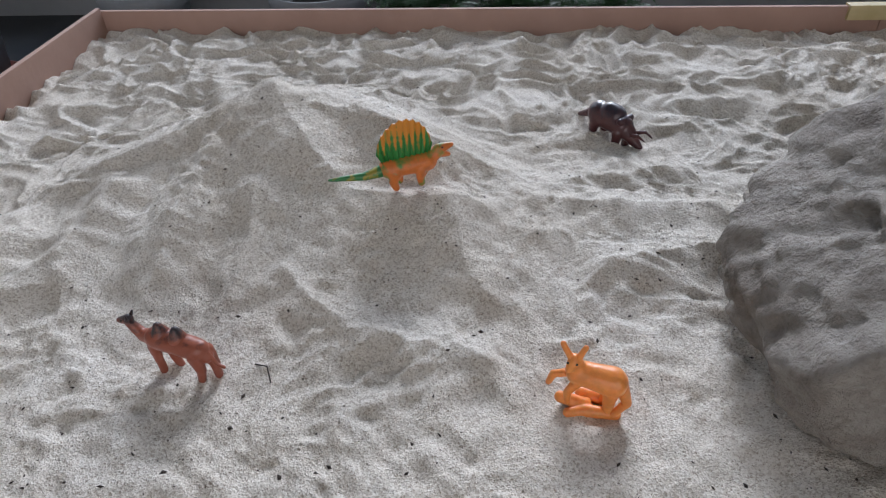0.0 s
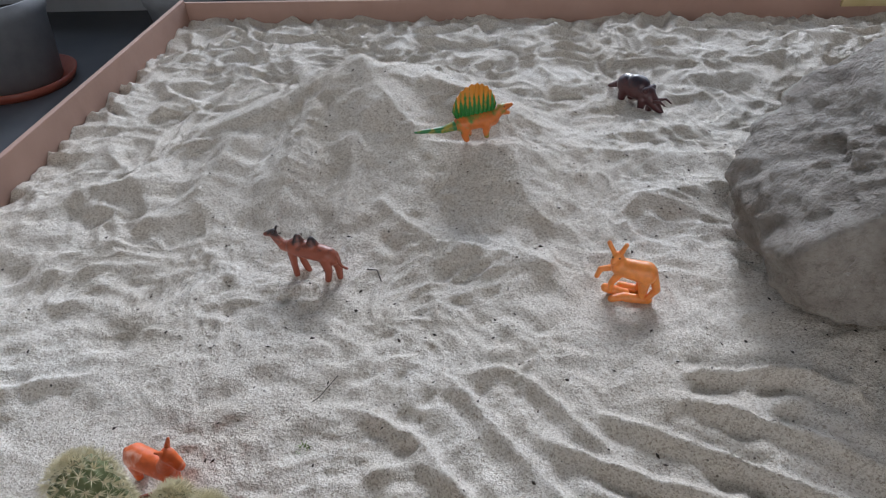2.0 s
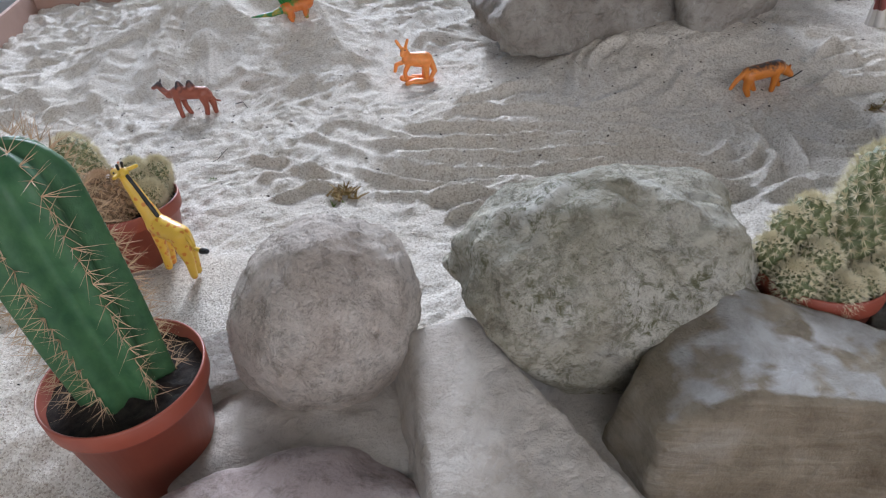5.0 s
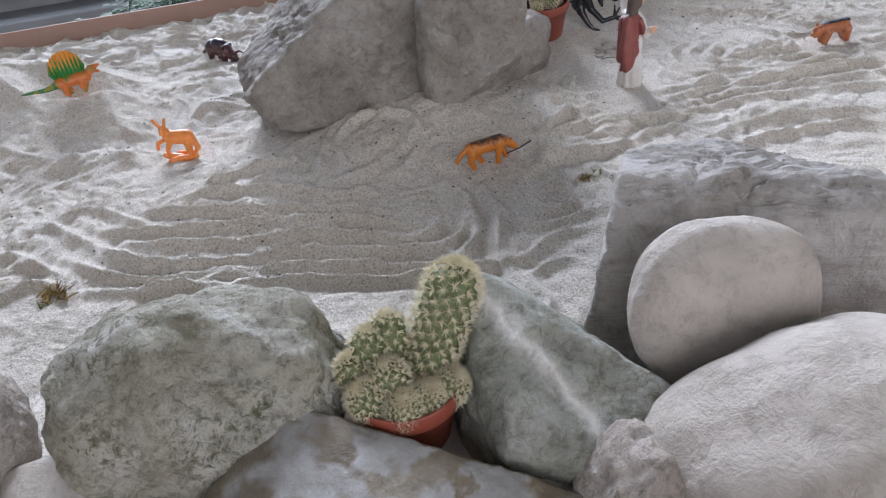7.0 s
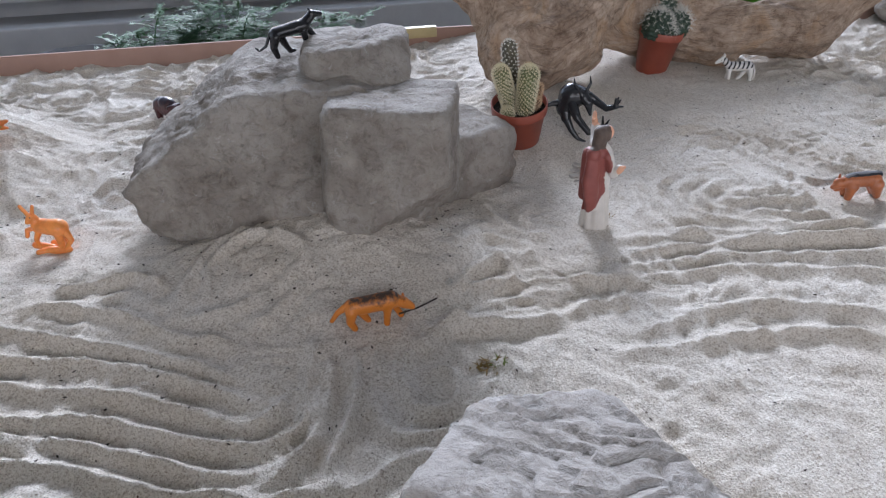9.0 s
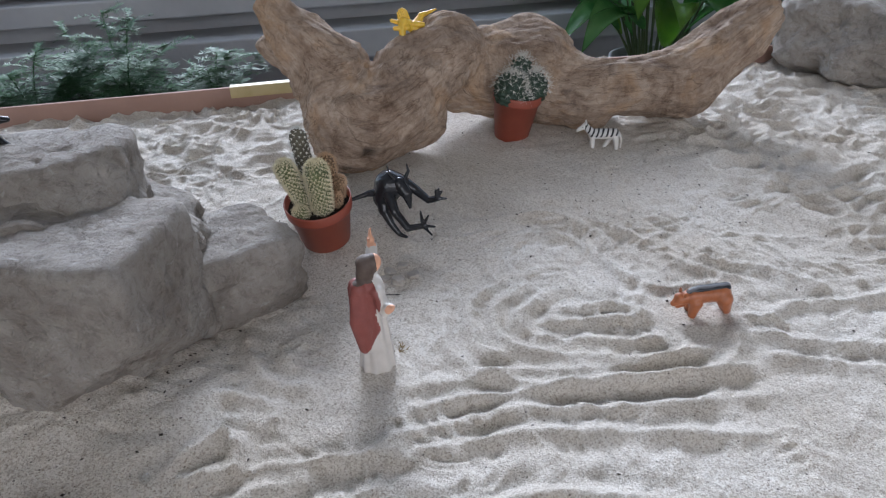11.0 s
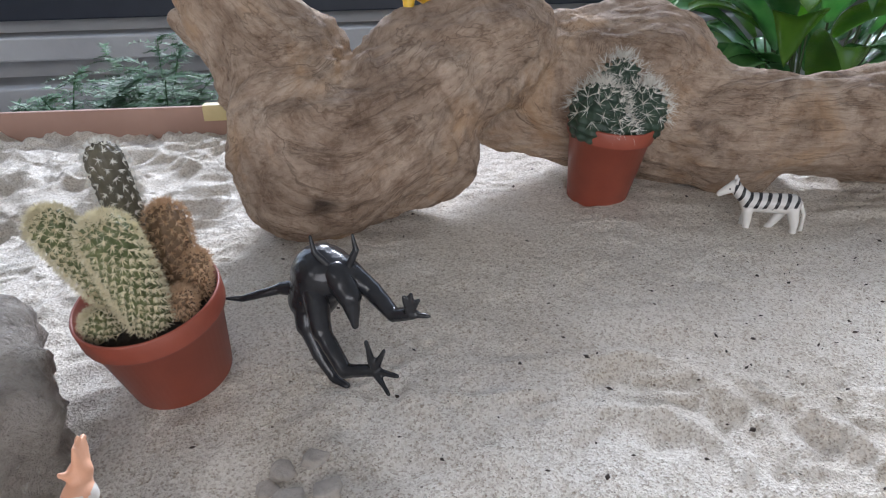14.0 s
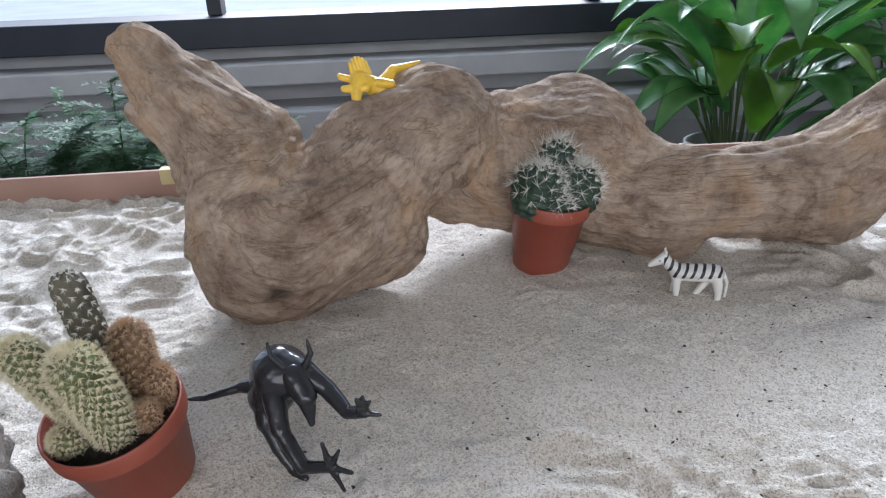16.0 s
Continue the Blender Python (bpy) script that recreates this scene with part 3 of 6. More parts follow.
def sand_height(x, y):
    x, y = np.atleast_1d(np.asarray(x, float)), np.atleast_1d(np.asarray(y, float))
    h = 0.0035 * soft_noise(x, y, 0.13, 1) + 0.0012 * soft_noise(x, y, 0.045, 2)
    # the dune with two peaks, and its foot
    u, v = x + 0.006 * soft_noise(x, y, 0.03, 17), y + 0.006 * soft_noise(x, y, 0.03, 18)
    heaped = np.exp(h * 260)
    for a, b, slope in TENTS:
        heaped = heaped + np.exp(np.maximum(tent(u, v, a, b, slope), -0.05) * 260)
    dune = np.clip((np.log(heaped) / 260 - h) / 0.02, 0, 1)
    h = np.log(heaped) / 260
    # the heap before the boulder
    h = h + mound(x, y, 0.36, 0.215, 0.12, 0.085, 0.036)
    h = h + mound(x, y, 0.566, 0.385, 0.045, 0.040, 0.008)
    # the rise towards the driftwood
    h = h + 0.018 * step(0.30, 0.50, y) * step(0.50, 0.62, x) * (1 - step(0.95, 1.15, x))
    h = h - 0.03 * step(-0.08, -0.16, y)
    # churned sand towards the back and the sides: short crossing ripples
    u, v = x + 0.02 * soft_noise(x, y, 0.05, 7), y + 0.014 * soft_noise(x, y, 0.04, 8)
    ripple = 1 - 2 * np.abs(soft_noise(u, v * 1.9, 0.042, 9))
    dent = 1 - 2 * np.abs(soft_noise(u, v, 0.021, 10))
    back = step(0.50, 0.60, y) * (1 - step(0.50, 0.60, x)) + step(0.92, 1.02, x) * step(0.2, 0.3, y)
    left = step(-0.14, -0.26, x) * step(0.2, 0.3, y) * 0.8
    middle = 0.50 * step(0.2, 0.28, y) * (1 - step(0.40, 0.5, x)) + 0.40 * step(0.13, 0.18, y) * (1 - step(0.0, 0.07, x)) * (1 - step(0.2, 0.28, y)) + 0.14
    churned = np.clip(back + left, 0, 1)
    calm = 1 - 0.68 * step(0.34, 0.42, y) * step(0.56, 0.62, x) * (1 - step(0.90, 0.98, x))
    h = h + (churned + middle * (1 - churned)) * calm * (1 - 0.5 * dune) * ((0.0012 + 0.0042 * churned) * ripple + (0.0026 + 0.0012 * churned) * dent)
    h = h + (0.0018 * soft_noise(x, y, 0.012, 12) + 0.0009 * soft_noise(u, v, 0.0062, 13)) * (0.35 + 0.65 * calm)
    speck = 1 - 2 * np.abs(soft_noise(u, v, 0.0105, 14))
    h = h + 0.0014 * speck * (0.3 + 0.7 * calm) * step(-0.35, 0.35, soft_noise(x, y, 0.06, 15))
    # pits pressed by fingers, and a ring round the heap's foot
    for px, py, r, deep in PITS:
        h = h + mound(x, y, px, py, r, r * 0.85, -deep) + deep * 0.45 * np.exp(-((np.hypot(x - px, y - py) - 1.55 * r) / (0.45 * r)) ** 2)
    for line in RAKED:
        h = crest(x, y, h, 0.0042, 0.0043, line)
    for line in SWIRLS + LEFT_SWIRLS + SWEEPS:
        h = crest(x, y, h, 0.0034, 0.0045, line)
    for line in MOUND_LINES:
        h = crest(x, y, h, 0.0024, 0.0050, line)
    for line in OVAL + RIGHT_LINES + LONG_LINES:
        h = crest(x, y, h, 0.0030, 0.0056, line)
    return h


def sand_sheet(x0, x1, y0, y1, pace):
    nx, ny = int((x1 - x0) / pace) + 1, int((y1 - y0) / pace) + 1
    x, y = np.meshgrid(np.linspace(x0, x1, nx), np.linspace(y0, y1, ny))
    z = sand_height(x, y)
    data = bpy.data.meshes.new("sand")
    k = np.arange(nx * ny).reshape(ny, nx)
    quads = np.stack([k[:-1, :-1], k[:-1, 1:], k[1:, 1:], k[1:, :-1]], -1).reshape(-1, 4)
    data.vertices.add(nx * ny)
    data.vertices.foreach_set("co", np.stack([x, y, z], -1).ravel())
    data.loops.add(quads.size)
    data.loops.foreach_set("vertex_index", quads.ravel().astype(np.int32))
    data.polygons.add(len(quads))
    data.polygons.foreach_set("loop_start", np.arange(0, quads.size, 4, dtype=np.int32))
    data.update(calc_edges=True)
    data.validate()
    return part("sand", data, SAND)


def on_sand(x, y, sink=0.001):
    return float(sand_height(x, y)[0]) - sink


tagged(sand_sheet(-0.392, 1.60, -0.44, 0.815, 0.0016), "pale beige fine sand raked into ridges and dunes", "sand", kind="structure")


# ---- the room ----
def slab(name, label, category, material, *size, bevel=0.0):
    bm = bmesh.new()
    return tagged(part(name, box(bm, *size, bevel), material, smooth=False), label, category, kind="structure")


slab("floor", "dark grey smooth floor", "floor", FLOOR, -2.6, 3.8, -2.4, 2.7, -0.56, -0.50)
slab("ceiling", "white painted ceiling", "ceiling", WALL, -2.6, 3.8, -2.4, 2.7, 3.15, 3.2)
slab("wall_west", "pale painted wall", "wall", WALL, -2.7, -2.6, -2.4, 2.7, -0.56, 3.2)
slab("wall_east", "pale painted wall", "wall", WALL, 3.8, 3.9, -2.4, 2.7, -0.56, 3.2)
# unseen south wall, left open in the middle only for the fill lamp
slab("wall_south_low", "pale painted wall below the added south light opening", "wall", WALL, -2.6, 3.8, -2.5, -2.4, -0.56, 0.35)
slab("wall_south_top", "pale painted wall above the added south light opening", "wall", WALL, -2.6, 3.8, -2.5, -2.4, 1.65, 3.2)
slab("wall_south_west", "pale painted wall beside the added south light opening", "wall", WALL, -2.6, -1.15, -2.5, -2.4, 0.35, 1.65)
slab("wall_south_east", "pale painted wall beside the added south light opening", "wall", WALL, 2.35, 3.8, -2.5, -2.4, 0.35, 1.65)
slab("wall_north", "grey concrete wall below the window", "wall", CONCRETE, -2.6, 3.8, 2.40, 2.52, -0.56, -0.055)
slab("wall_north_top", "pale wall above the window", "wall", WALL, -2.6, 3.8, 2.40, 2.52, 2.92, 3.2)


def window_wall():
    w = thing("window_1", pose(0, 0, 0), "long dark-framed window with bright daylight behind it", "window")
    w["kind"] = "structure"
    bm = bmesh.new()
    part("window_sill", box(bm, -2.6, 3.8, 2.30, 2.50, -0.055, 0.035, 0.004), DARK_FRAME, w, smooth=False)
    for x in (-0.98, 0.22, 1.46, 2.66):
        bm = bmesh.new()
        part("mullion", box(bm, x - 0.022, x + 0.022, 2.38, 2.46, 0.036, 2.92, 0.003), DARK_FRAME, w, smooth=False)
    bm = bmesh.new()
    part("window_frame", box(bm, -2.6, 3.8, 2.38, 2.46, 2.86, 2.918, 0.003), DARK_FRAME, w, smooth=False)


window_wall()
slab("ledge", "grey concrete ledge below the window", "ledge", CONCRETE, -2.6, 3.8, 2.26, 2.398, -0.17, -0.10, bevel=0.006)
slab("ledge_lower", "grey concrete ledge near the floor", "ledge", CONCRETE, -2.6, 3.8, 2.20, 2.398, -0.34, -0.24, bevel=0.006)
GROUND = plain("pale_paving_outside", (0.50, 0.51, 0.52), (0.62, 0.63, 0.64), 0.8, 0.9)
slab("ground", "ground outside the window", "ground", GROUND, -60, 60, 2.8, 90, -1.6, -1.4)


# ---- the tray and its table ----
def board(name, a, b, high, thick, low=-0.05):
    bm = bmesh.new()
    length = (Vector(b) - Vector(a)).length
    box(bm, 0, length, 0, thick, low, high, 0.0008)
    m = Matrix.Translation((*a, 0)) @ Matrix.Rotation(math.atan2(b[1] - a[1], b[0] - a[0]), 4, "Z")
    bmesh.ops.transform(bm, matrix=m, verts=bm.verts)
    return bm


tray = thing("sand_tray", pose(0, 0, 0), "large shallow brown board tray filled with sand", "tray")
part("back_board", board("b", (-0.396, 0.817), (0.50, 0.806), 0.028, 0.006), CARDBOARD, tray, smooth=False)
part("back_board", board("b", (0.50, 0.806), (1.62, 0.745), 0.028, 0.006), CARDBOARD, tray, smooth=False)
part("side_board", board("b", (-0.395, -0.45), (-0.392, 0.817), 0.032, 0.006), CARDBOARD, tray, smooth=False)
part("side_board", board("b", (1.60, 0.74), (1.60, -0.45), 0.034, 0.006), CARDBOARD, tray, smooth=False)
part("front_board", board("b", (1.60, -0.446), (-0.395, -0.446), 0.02, 0.006), CARDBOARD, tray, smooth=False)
bm = bmesh.new()
part("bottom", box(bm, -0.396, 1.60, -0.445, 0.80, -0.056, -0.051), CARDBOARD, tray, smooth=False)
bm = bmesh.new()
box(bm, 0.462, 0.548, 0.8020, 0.8150, 0.014, 0.0300, 0.0005)
part("tape", bm, TAPE, tray, "strip of yellowish tape over the joint", smooth=False)

table = thing("table", pose(0.6, 0.18, -0.50), "wooden table under the sand tray", "table")
bm = bmesh.new()
part("tabletop", box(bm, -1.02, 1.02, -0.66, 0.66, 0.415, 0.443, 0.003), TABLE, table, smooth=False)
for x in (-0.95, 0.95):
    for y in (-0.58, 0.58):
        bm = bmesh.new()
        part("leg", box(bm, x - 0.03, x + 0.03, y - 0.03, y + 0.03, 0, 0.415, 0.003), TABLE, table, smooth=False)

# ---- stones ----
def boulder():
    """The great rock: one body with a slanting left shoulder, a square block at its front corner and one on its top."""
    bm = bmesh.new()
    for seed, centre, radii, turn, cuts, power in (
        (3, (0.335, 0.305, 0.068), (0.140, 0.105, 0.088), -10, [((0.1, -1, 0.15), 0.70), ((0, 0, 1), 0.76), ((0, 0, -1), 0.58), ((-0.75, -0.1, 0.66), 0.70), ((0.6, 0.2, 0.7), 0.82)], 3.2),
        (21, (0.420, 0.236, 0.078), (0.056, 0.062, 0.064), -16, [((0, -1, 0.05), 0.86), ((1, 0, 0), 0.86), ((0, 0.1, 1), 0.8), ((0.5, -0.5, -0.7), 0.8)], 4.4),
        (22, (0.398, 0.305, 0.119), (0.044, 0.042, 0.042), -8, [((0, 0, 1), 0.85), ((0.6, -0.6, 0.5), 1.0)], 5.0),
    ):
        away = Vector((seed * 3.7, seed * 1.9, seed * 8.3))
        made = bmesh.ops.create_icosphere(bm, subdivisions=6 if seed == 3 else 5, radius=1)["verts"]
        m = pose(*centre, 0, 0, turn)
        planes = [(Vector(d).normalized(), far) for d, far in cuts]
        for v in made:
            d = v.co.normalized()
            r = (abs(d.x) ** power + abs(d.y) ** power + abs(d.z) ** power) ** (-1 / power)
            r *= 1 + 0.10 * noise.noise(d * 1.4 + away) + 0.075 * noise.noise(d * 3.1 + away)
            for n, far in planes:
                c = d.dot(n)
                if c > 0.05 and far / c < 3:
                    r = -math.log(math.exp(-40 * r) + math.exp(-40 * far / c)) / 40
            r += 0.045 * noise.fractal(d * 4.5 + away, 0.7, 2.1, 7) + 0.028 * noise.ridged_multi_fractal(d * 3.2 + away, 0.9, 2.2, 5, 0.9, 2.0) - 0.03 - 0.05 * max(0, noise.noise(d * 7 + away))
            v.co = m @ Vector((d.x * r * radii[0], d.y * r * radii[1], d.z * r * radii[2]))
    return tagged(part("boulder", bm, PALE_ROCK), "large pale limestone boulder resting on a heap of sand", "stone")


boulder()
stone("stone", (0.472, 0.322, 0.030), (0.074, 0.048, 0.046), (0, 4, 32), PALE_ROCK, "low pale limestone block beside the large boulder", 5, [((0, 0, 1), 0.8), ((1, 0, 0), 0.85)], power=3.0)
stone("stone", (0.014, -0.088, 0.032), (0.047, 0.043, 0.056), (0, 22, 0), PINKISH, "egg-shaped pinkish white rough stone", 6, rough=0.035, lumps=0.06, power=2.0, divisions=6)
stone("stone", (0.147, -0.106, 0.030), (0.075, 0.050, 0.062), (0, 8, -10), GREENISH, "rounded greenish grey weathered stone", 7, [((-0.75, -0.15, -0.62), 0.66), ((0.8, -0.1, -0.6), 0.68)], rough=0.045, lumps=0.17, divisions=6)
stone("stone", (0.398, -0.176, 0.068), (0.046, 0.018, 0.042), (-24, 0, -14), CREAM, "flat round cream stone leaning on a slab", 11, rough=0.012, lumps=0.05)
stone("stone", (0.410, -0.250, 0.016), (0.090, 0.062, 0.076), (0, 0, -10), CREAM, "large smooth rounded cream stone", 13, rough=0.015, lumps=0.08)
stone("stone", (0.323, -0.224, 0.027), (0.020, 0.025, 0.031), (0, 25, 0), PINKISH, "knobbly pale pink stone against a larger one", 18, lumps=0.2)
stone("stone", (0.306, -0.205, 0.004), (0.030, 0.020, 0.018), (0, 10, -20), CREAM, "smooth flat cream pebble between the stones", 19, rough=0.01)
cut_stone("stone", (0.085, -0.180, -0.010), [((0.12, -0.22, 0.96), (0.070, -0.115, 0.036)), ((0.1, 0.95, 0.3), (0.070, -0.110, 0.030)), ((-0.93, 0, 0.35), (0.050, -0.130, 0.030)), ((0.92, 0.385, 0.12), (0.088, -0.118, 0.028)),
          ((0, -1, 0.1), (0.09, -0.275, 0.0)), ((0, 0, -1), (0.08, -0.18, -0.06)), ((-0.35, -0.1, 0.93), (0.060, -0.150, 0.032))], PALE_FACE, "long angular pale stone lying among the stones", 8, 0.06, 34, 0.02, 0.03)
slate = cut_stone("stone", (0.250, -0.205, 0.000), [((0.14, -0.12, 0.98), (0.210, -0.160, 0.049)), ((-0.03, -0.86, 0.50), (0.262, -0.216, 0.043)), ((-0.24, -0.93, 0.26), (0.200, -0.206, 0.058)), ((-0.96, -0.12, 0.22), (0.137, -0.179, 0.035)), ((-0.42, 0.03, 0.90), (0.172, -0.165, 0.047)),
          ((0.58, 0.80, 0.15), (0.207, -0.149, 0.038)), ((0.9, -0.4, 0), (0.400, -0.310, 0.0)), ((0, 0, -1), (0.24, -0.23, -0.06)), ((-0.55, 0.8, 0.1), (0.165, -0.148, 0.03))], GREY_SLATE, "large layered grey brown stone with a flat broken top", 9, 0.08, 42, 0.018, 0.03)
# where the top turns up to the window it is coloured paler, in patches
layer = slate.data.attributes.new("pale_lit_top", "FLOAT", "POINT")
for item, v in zip(layer.data, slate.data.vertices):
    p = v.co
    on_top = min(1, max(0, (v.normal.z - 0.86) / 0.08)) * min(1, max(0, (p.z - 0.02) / 0.01))
    item.value = on_top * min(1, max(0, 0.75 + 1.6 * noise.fractal(p * 45, 0.8, 2.1, 4) - max(0, p.x - 0.03) * 30))
cut_stone("stone", (0.314, -0.152, 0.030), [((-0.15, -0.45, 0.88), (0.290, -0.142, 0.073)), ((0.72, 0.30, 0.62), (0.322, -0.146, 0.068)), ((-0.95, -0.1, 0.25), (0.277, -0.150, 0.050)), ((0.1, 0.9, 0.42), (0.302, -0.112, 0.060)), ((-0.1, -0.93, -0.1), (0.291, -0.210, 0.030)),
          ((1, 0.1, 0), (0.352, -0.15, 0.02)), ((0, 0, -1), (0.31, -0.15, -0.03)), ((-0.6, -0.75, -0.25), (0.277, -0.19, 0.02))], QUARTZ, "grey green angular stone with a pale vein", 10, 0.05, 22, 0.03, 0.06)
cut_stone("stone", (0.450, -0.110, 0.040), [((0.14, 0.22, 1), (0.440, -0.085, 0.093)), ((-0.78, 0.60, 0.10), (0.388, -0.090, 0.088)), ((0.05, 1, 0.18), (0.460, -0.040, 0.080)), ((0.88, 0.36, 0.42), (0.505, -0.092, 0.075)), ((-0.36, -0.92, 0.2), (0.382, -0.119, 0.085)),
          ((0.6, -0.75, 0.2), (0.545, -0.190, 0.05)), ((0, 0, -1), (0.45, -0.11, -0.03)), ((-0.2, -0.55, 0.8), (0.400, -0.120, 0.090))], SLAB_ROCK, "broad pale stone slab with a layered top", 12, 0.08, 40, 0.02, 0.05, shelves=0.0035)
stone("stone", (0.120, -0.172, -0.032), (0.060, 0.062, 0.036), (0, 2, 10), PALE_FACE, "flat pale stone low between larger stones", 31, [((0, 0, 1), 0.85)], rough=0.03, power=4)
stone("stone", (-0.004, -0.128, -0.028), (0.066, 0.040, 0.040), (0, 3, -6), PALE_FACE, "low squared pale stone under an egg-shaped one", 32, [((0, 0, 1), 0.85)], rough=0.03, power=4)
stone("stone", (0.290, -0.162, -0.010), (0.040, 0.046, 0.022), (4, 6, 30), CREAM, "flat speckled cream stone beside a cactus pot", 33, [((0, 0, 1), 0.8)], rough=0.02, power=3)
stone("stone", (-0.026, -0.195, -0.008), (0.068, 0.050, 0.042), (0, 6, 5), MAUVE, "smooth mauve grey stone", 14, [((0, 0, 1), 0.8)], rough=0.025)
stone("stone", (-0.125, -0.205, -0.025), (0.055, 0.050, 0.045), (0, 0, 0), GREENISH, "rounded greenish stone below a flower pot", 16, rough=0.03)
stone("stone", (-0.064, -0.012, -0.009), (0.056, 0.046, 0.018), (0, 4, 10), SAND, "flat stone dusted with pale sand under the giraffe", 17, [((0, 0, 1), 0.8)], rough=0.02, power=3)
stone("stone", (-0.042, -0.078, -0.008), (0.042, 0.026, 0.026), (0, 0, 8), PALE_ROCK, "small squared pale stone block", 20, [((0, 0, 1), 0.8), ((0, -1, 0), 0.85)], rough=0.02, power=4)
stone("stone", (1.46, 0.70, 0.05), (0.17, 0.13, 0.085), (0, 8, 10), PALE_ROCK, "large white rough rock near the tray's edge", 15, [((-0.3, -0.4, 1), 0.8)], power=2.8, divisions=6)

# ---- driftwood ----
rods = [
    ((0.603, 0.552, 0.092), (0.613, 0.534, 0.062), 0.045, 0.054), ((0.613, 0.534, 0.062), (0.664, 0.538, 0.073), 0.054, 0.050),
    ((0.660, 0.540, 0.082), (0.724, 0.572, 0.120), 0.046, 0.042), ((0.597, 0.556, 0.105), (0.572, 0.560, 0.146), 0.042, 0.031),
    ((0.572, 0.560, 0.146), (0.546, 0.562, 0.176), 0.030, 0.019), ((0.580, 0.575, 0.105), (0.537, 0.590, 0.136), 0.026, 0.014), ((0.724, 0.580, 0.108), (0.745, 0.595, 0.090), 0.040, 0.036),
    ((0.745, 0.600, 0.085), (0.832, 0.605, 0.080), 0.044, 0.060), ((0.832, 0.605, 0.070), (0.900, 0.575, 0.050), 0.058, 0.042),
    ((0.880, 0.570, 0.060), (0.930, 0.555, 0.062), 0.038, 0.034), ((0.930, 0.555, 0.062), (1.030, 0.570, 0.056), 0.034, 0.044),
    ((1.030, 0.570, 0.064), (1.090, 0.570, 0.108), 0.042, 0.036), ((1.090, 0.570, 0.108), (1.112, 0.568, 0.124), 0.035, 0.026),
]


def flow_at(p):
    """How far along the wood a place lies, and how far off its core line."""
    total, out, s = 0.0, Vector((0, 0, 0)), 0.0
    for a, b, ra, rb in rods:
        a, b = Vector(a), Vector(b)
        ab = b - a
        long = ab.length
        u = max(0.0, min(1.0, (p - a).dot(ab) / (long * long)))
        d = p - a - ab * u
        w = 1 / (d.length + 0.004) ** 6
        t = ab / long
        side = t.cross(Vector((0, 1, 0))).normalized()
        out += w * Vector((s + u * long, d.dot(side), d.y + 0.5 * a.y))
        total += w
        s += long
    return out / total


def gnarled(p, n):
    q = Vector((p.x * 1.2, p.y * 3.0, p.z * 2.4))
    f = flow_at(p)
    lump = noise.fractal(q / 0.075, 0.9, 2.1, 3)
    groove = noise.fractal(Vector((f.x / 0.075, f.y / 0.011, f.z / 0.011)), 0.8, 2.2, 4)
    knot = math.exp(-((p - Vector((0.621, 0.478, 0.047))).length / 0.009) ** 2)
    return p + n * (0.006 * lump + 0.0030 * groove - 0.005 * knot)


def wooden(name, chain, parent):
    ob = part(name, moulded(chain, 0.0024, 5, shape=gnarled), WOOD, parent)
    layer = ob.data.attributes.new("flow", "FLOAT_VECTOR", "POINT")
    for item, v in zip(layer.data, ob.data.vertices):
        item.vector = flow_at(v.co)
    return ob


log = thing("driftwood", pose(0, 0, 0), "weathered grey brown twisted driftwood log lying on sand", "driftwood")
wooden("root_lobe", rods[:3] + rods[6:7], log)
wooden("spur", rods[3:6], log)
wooden("hump", rods[7:9], log)
wooden("limb", rods[9:], log)

# ---- pots and cacti ----
def cactus_green(name, dark, light):
    t = Tree(name)
    c = t.ramp(t.noise(120, 4), [(0.3, dark), (0.7, light)])
    return t.done(c, 0.5, t.bump(t.noise(500, 3), 0.3, 0.0008), specular=0.4)


GREEN_FUZZY = cactus_green("cactus_olive_green", (0.085, 0.11, 0.042), (0.20, 0.22, 0.10))
GREEN_DARK = cactus_green("cactus_dark_green", (0.014, 0.030, 0.020), (0.04, 0.07, 0.045))
GREEN_TALL = cactus_green("cactus_fresh_green", (0.025, 0.085, 0.035), (0.06, 0.15, 0.06))
DUSKY = cactus_green("cactus_dusky_green", (0.06, 0.055, 0.04), (0.13, 0.115, 0.08))
REDDISH = cactus_green("cactus_reddish_green", (0.13, 0.075, 0.045), (0.24, 0.16, 0.09))
SPINE_WHITE = plain("white_spines", (0.60, 0.58, 0.52), (0.78, 0.76, 0.70), 200, 0.6)
SPINE_CREAM = plain("cream_spines", (0.62, 0.55, 0.36), (0.80, 0.74, 0.55), 200, 0.6)
SPINE_TAN = plain("tan_spines", (0.46, 0.30, 0.18), (0.62, 0.44, 0.28), 200, 0.6)


def across(axis):
    side = axis.cross(Vector((0.3, 0.9, 0.1))).normalized()
    return side, axis.cross(side).normalized()


def column_point(base, axis, length, radius, s, angle, frame2):
    """A place and normal on a stem with a round top; s runs from 0 at the foot to 1 at the tip."""
    u, v = frame2
    straight = max(length - radius, 0.0)
    arc = radius * math.pi / 2
    d = s * (straight + arc)
    out = u * math.cos(angle) + v * math.sin(angle)
    if d < straight:
        swell = 0.86 + 0.14 * math.sin(min(1, d / max(straight, 1e-6) * 1.4) * math.pi / 2)
        return base + axis * d + out * radius * swell, out
    a = (d - straight) / radius
    n = out * math.cos(a) + axis * math.sin(a)
    return base + axis * straight + n * radius, n


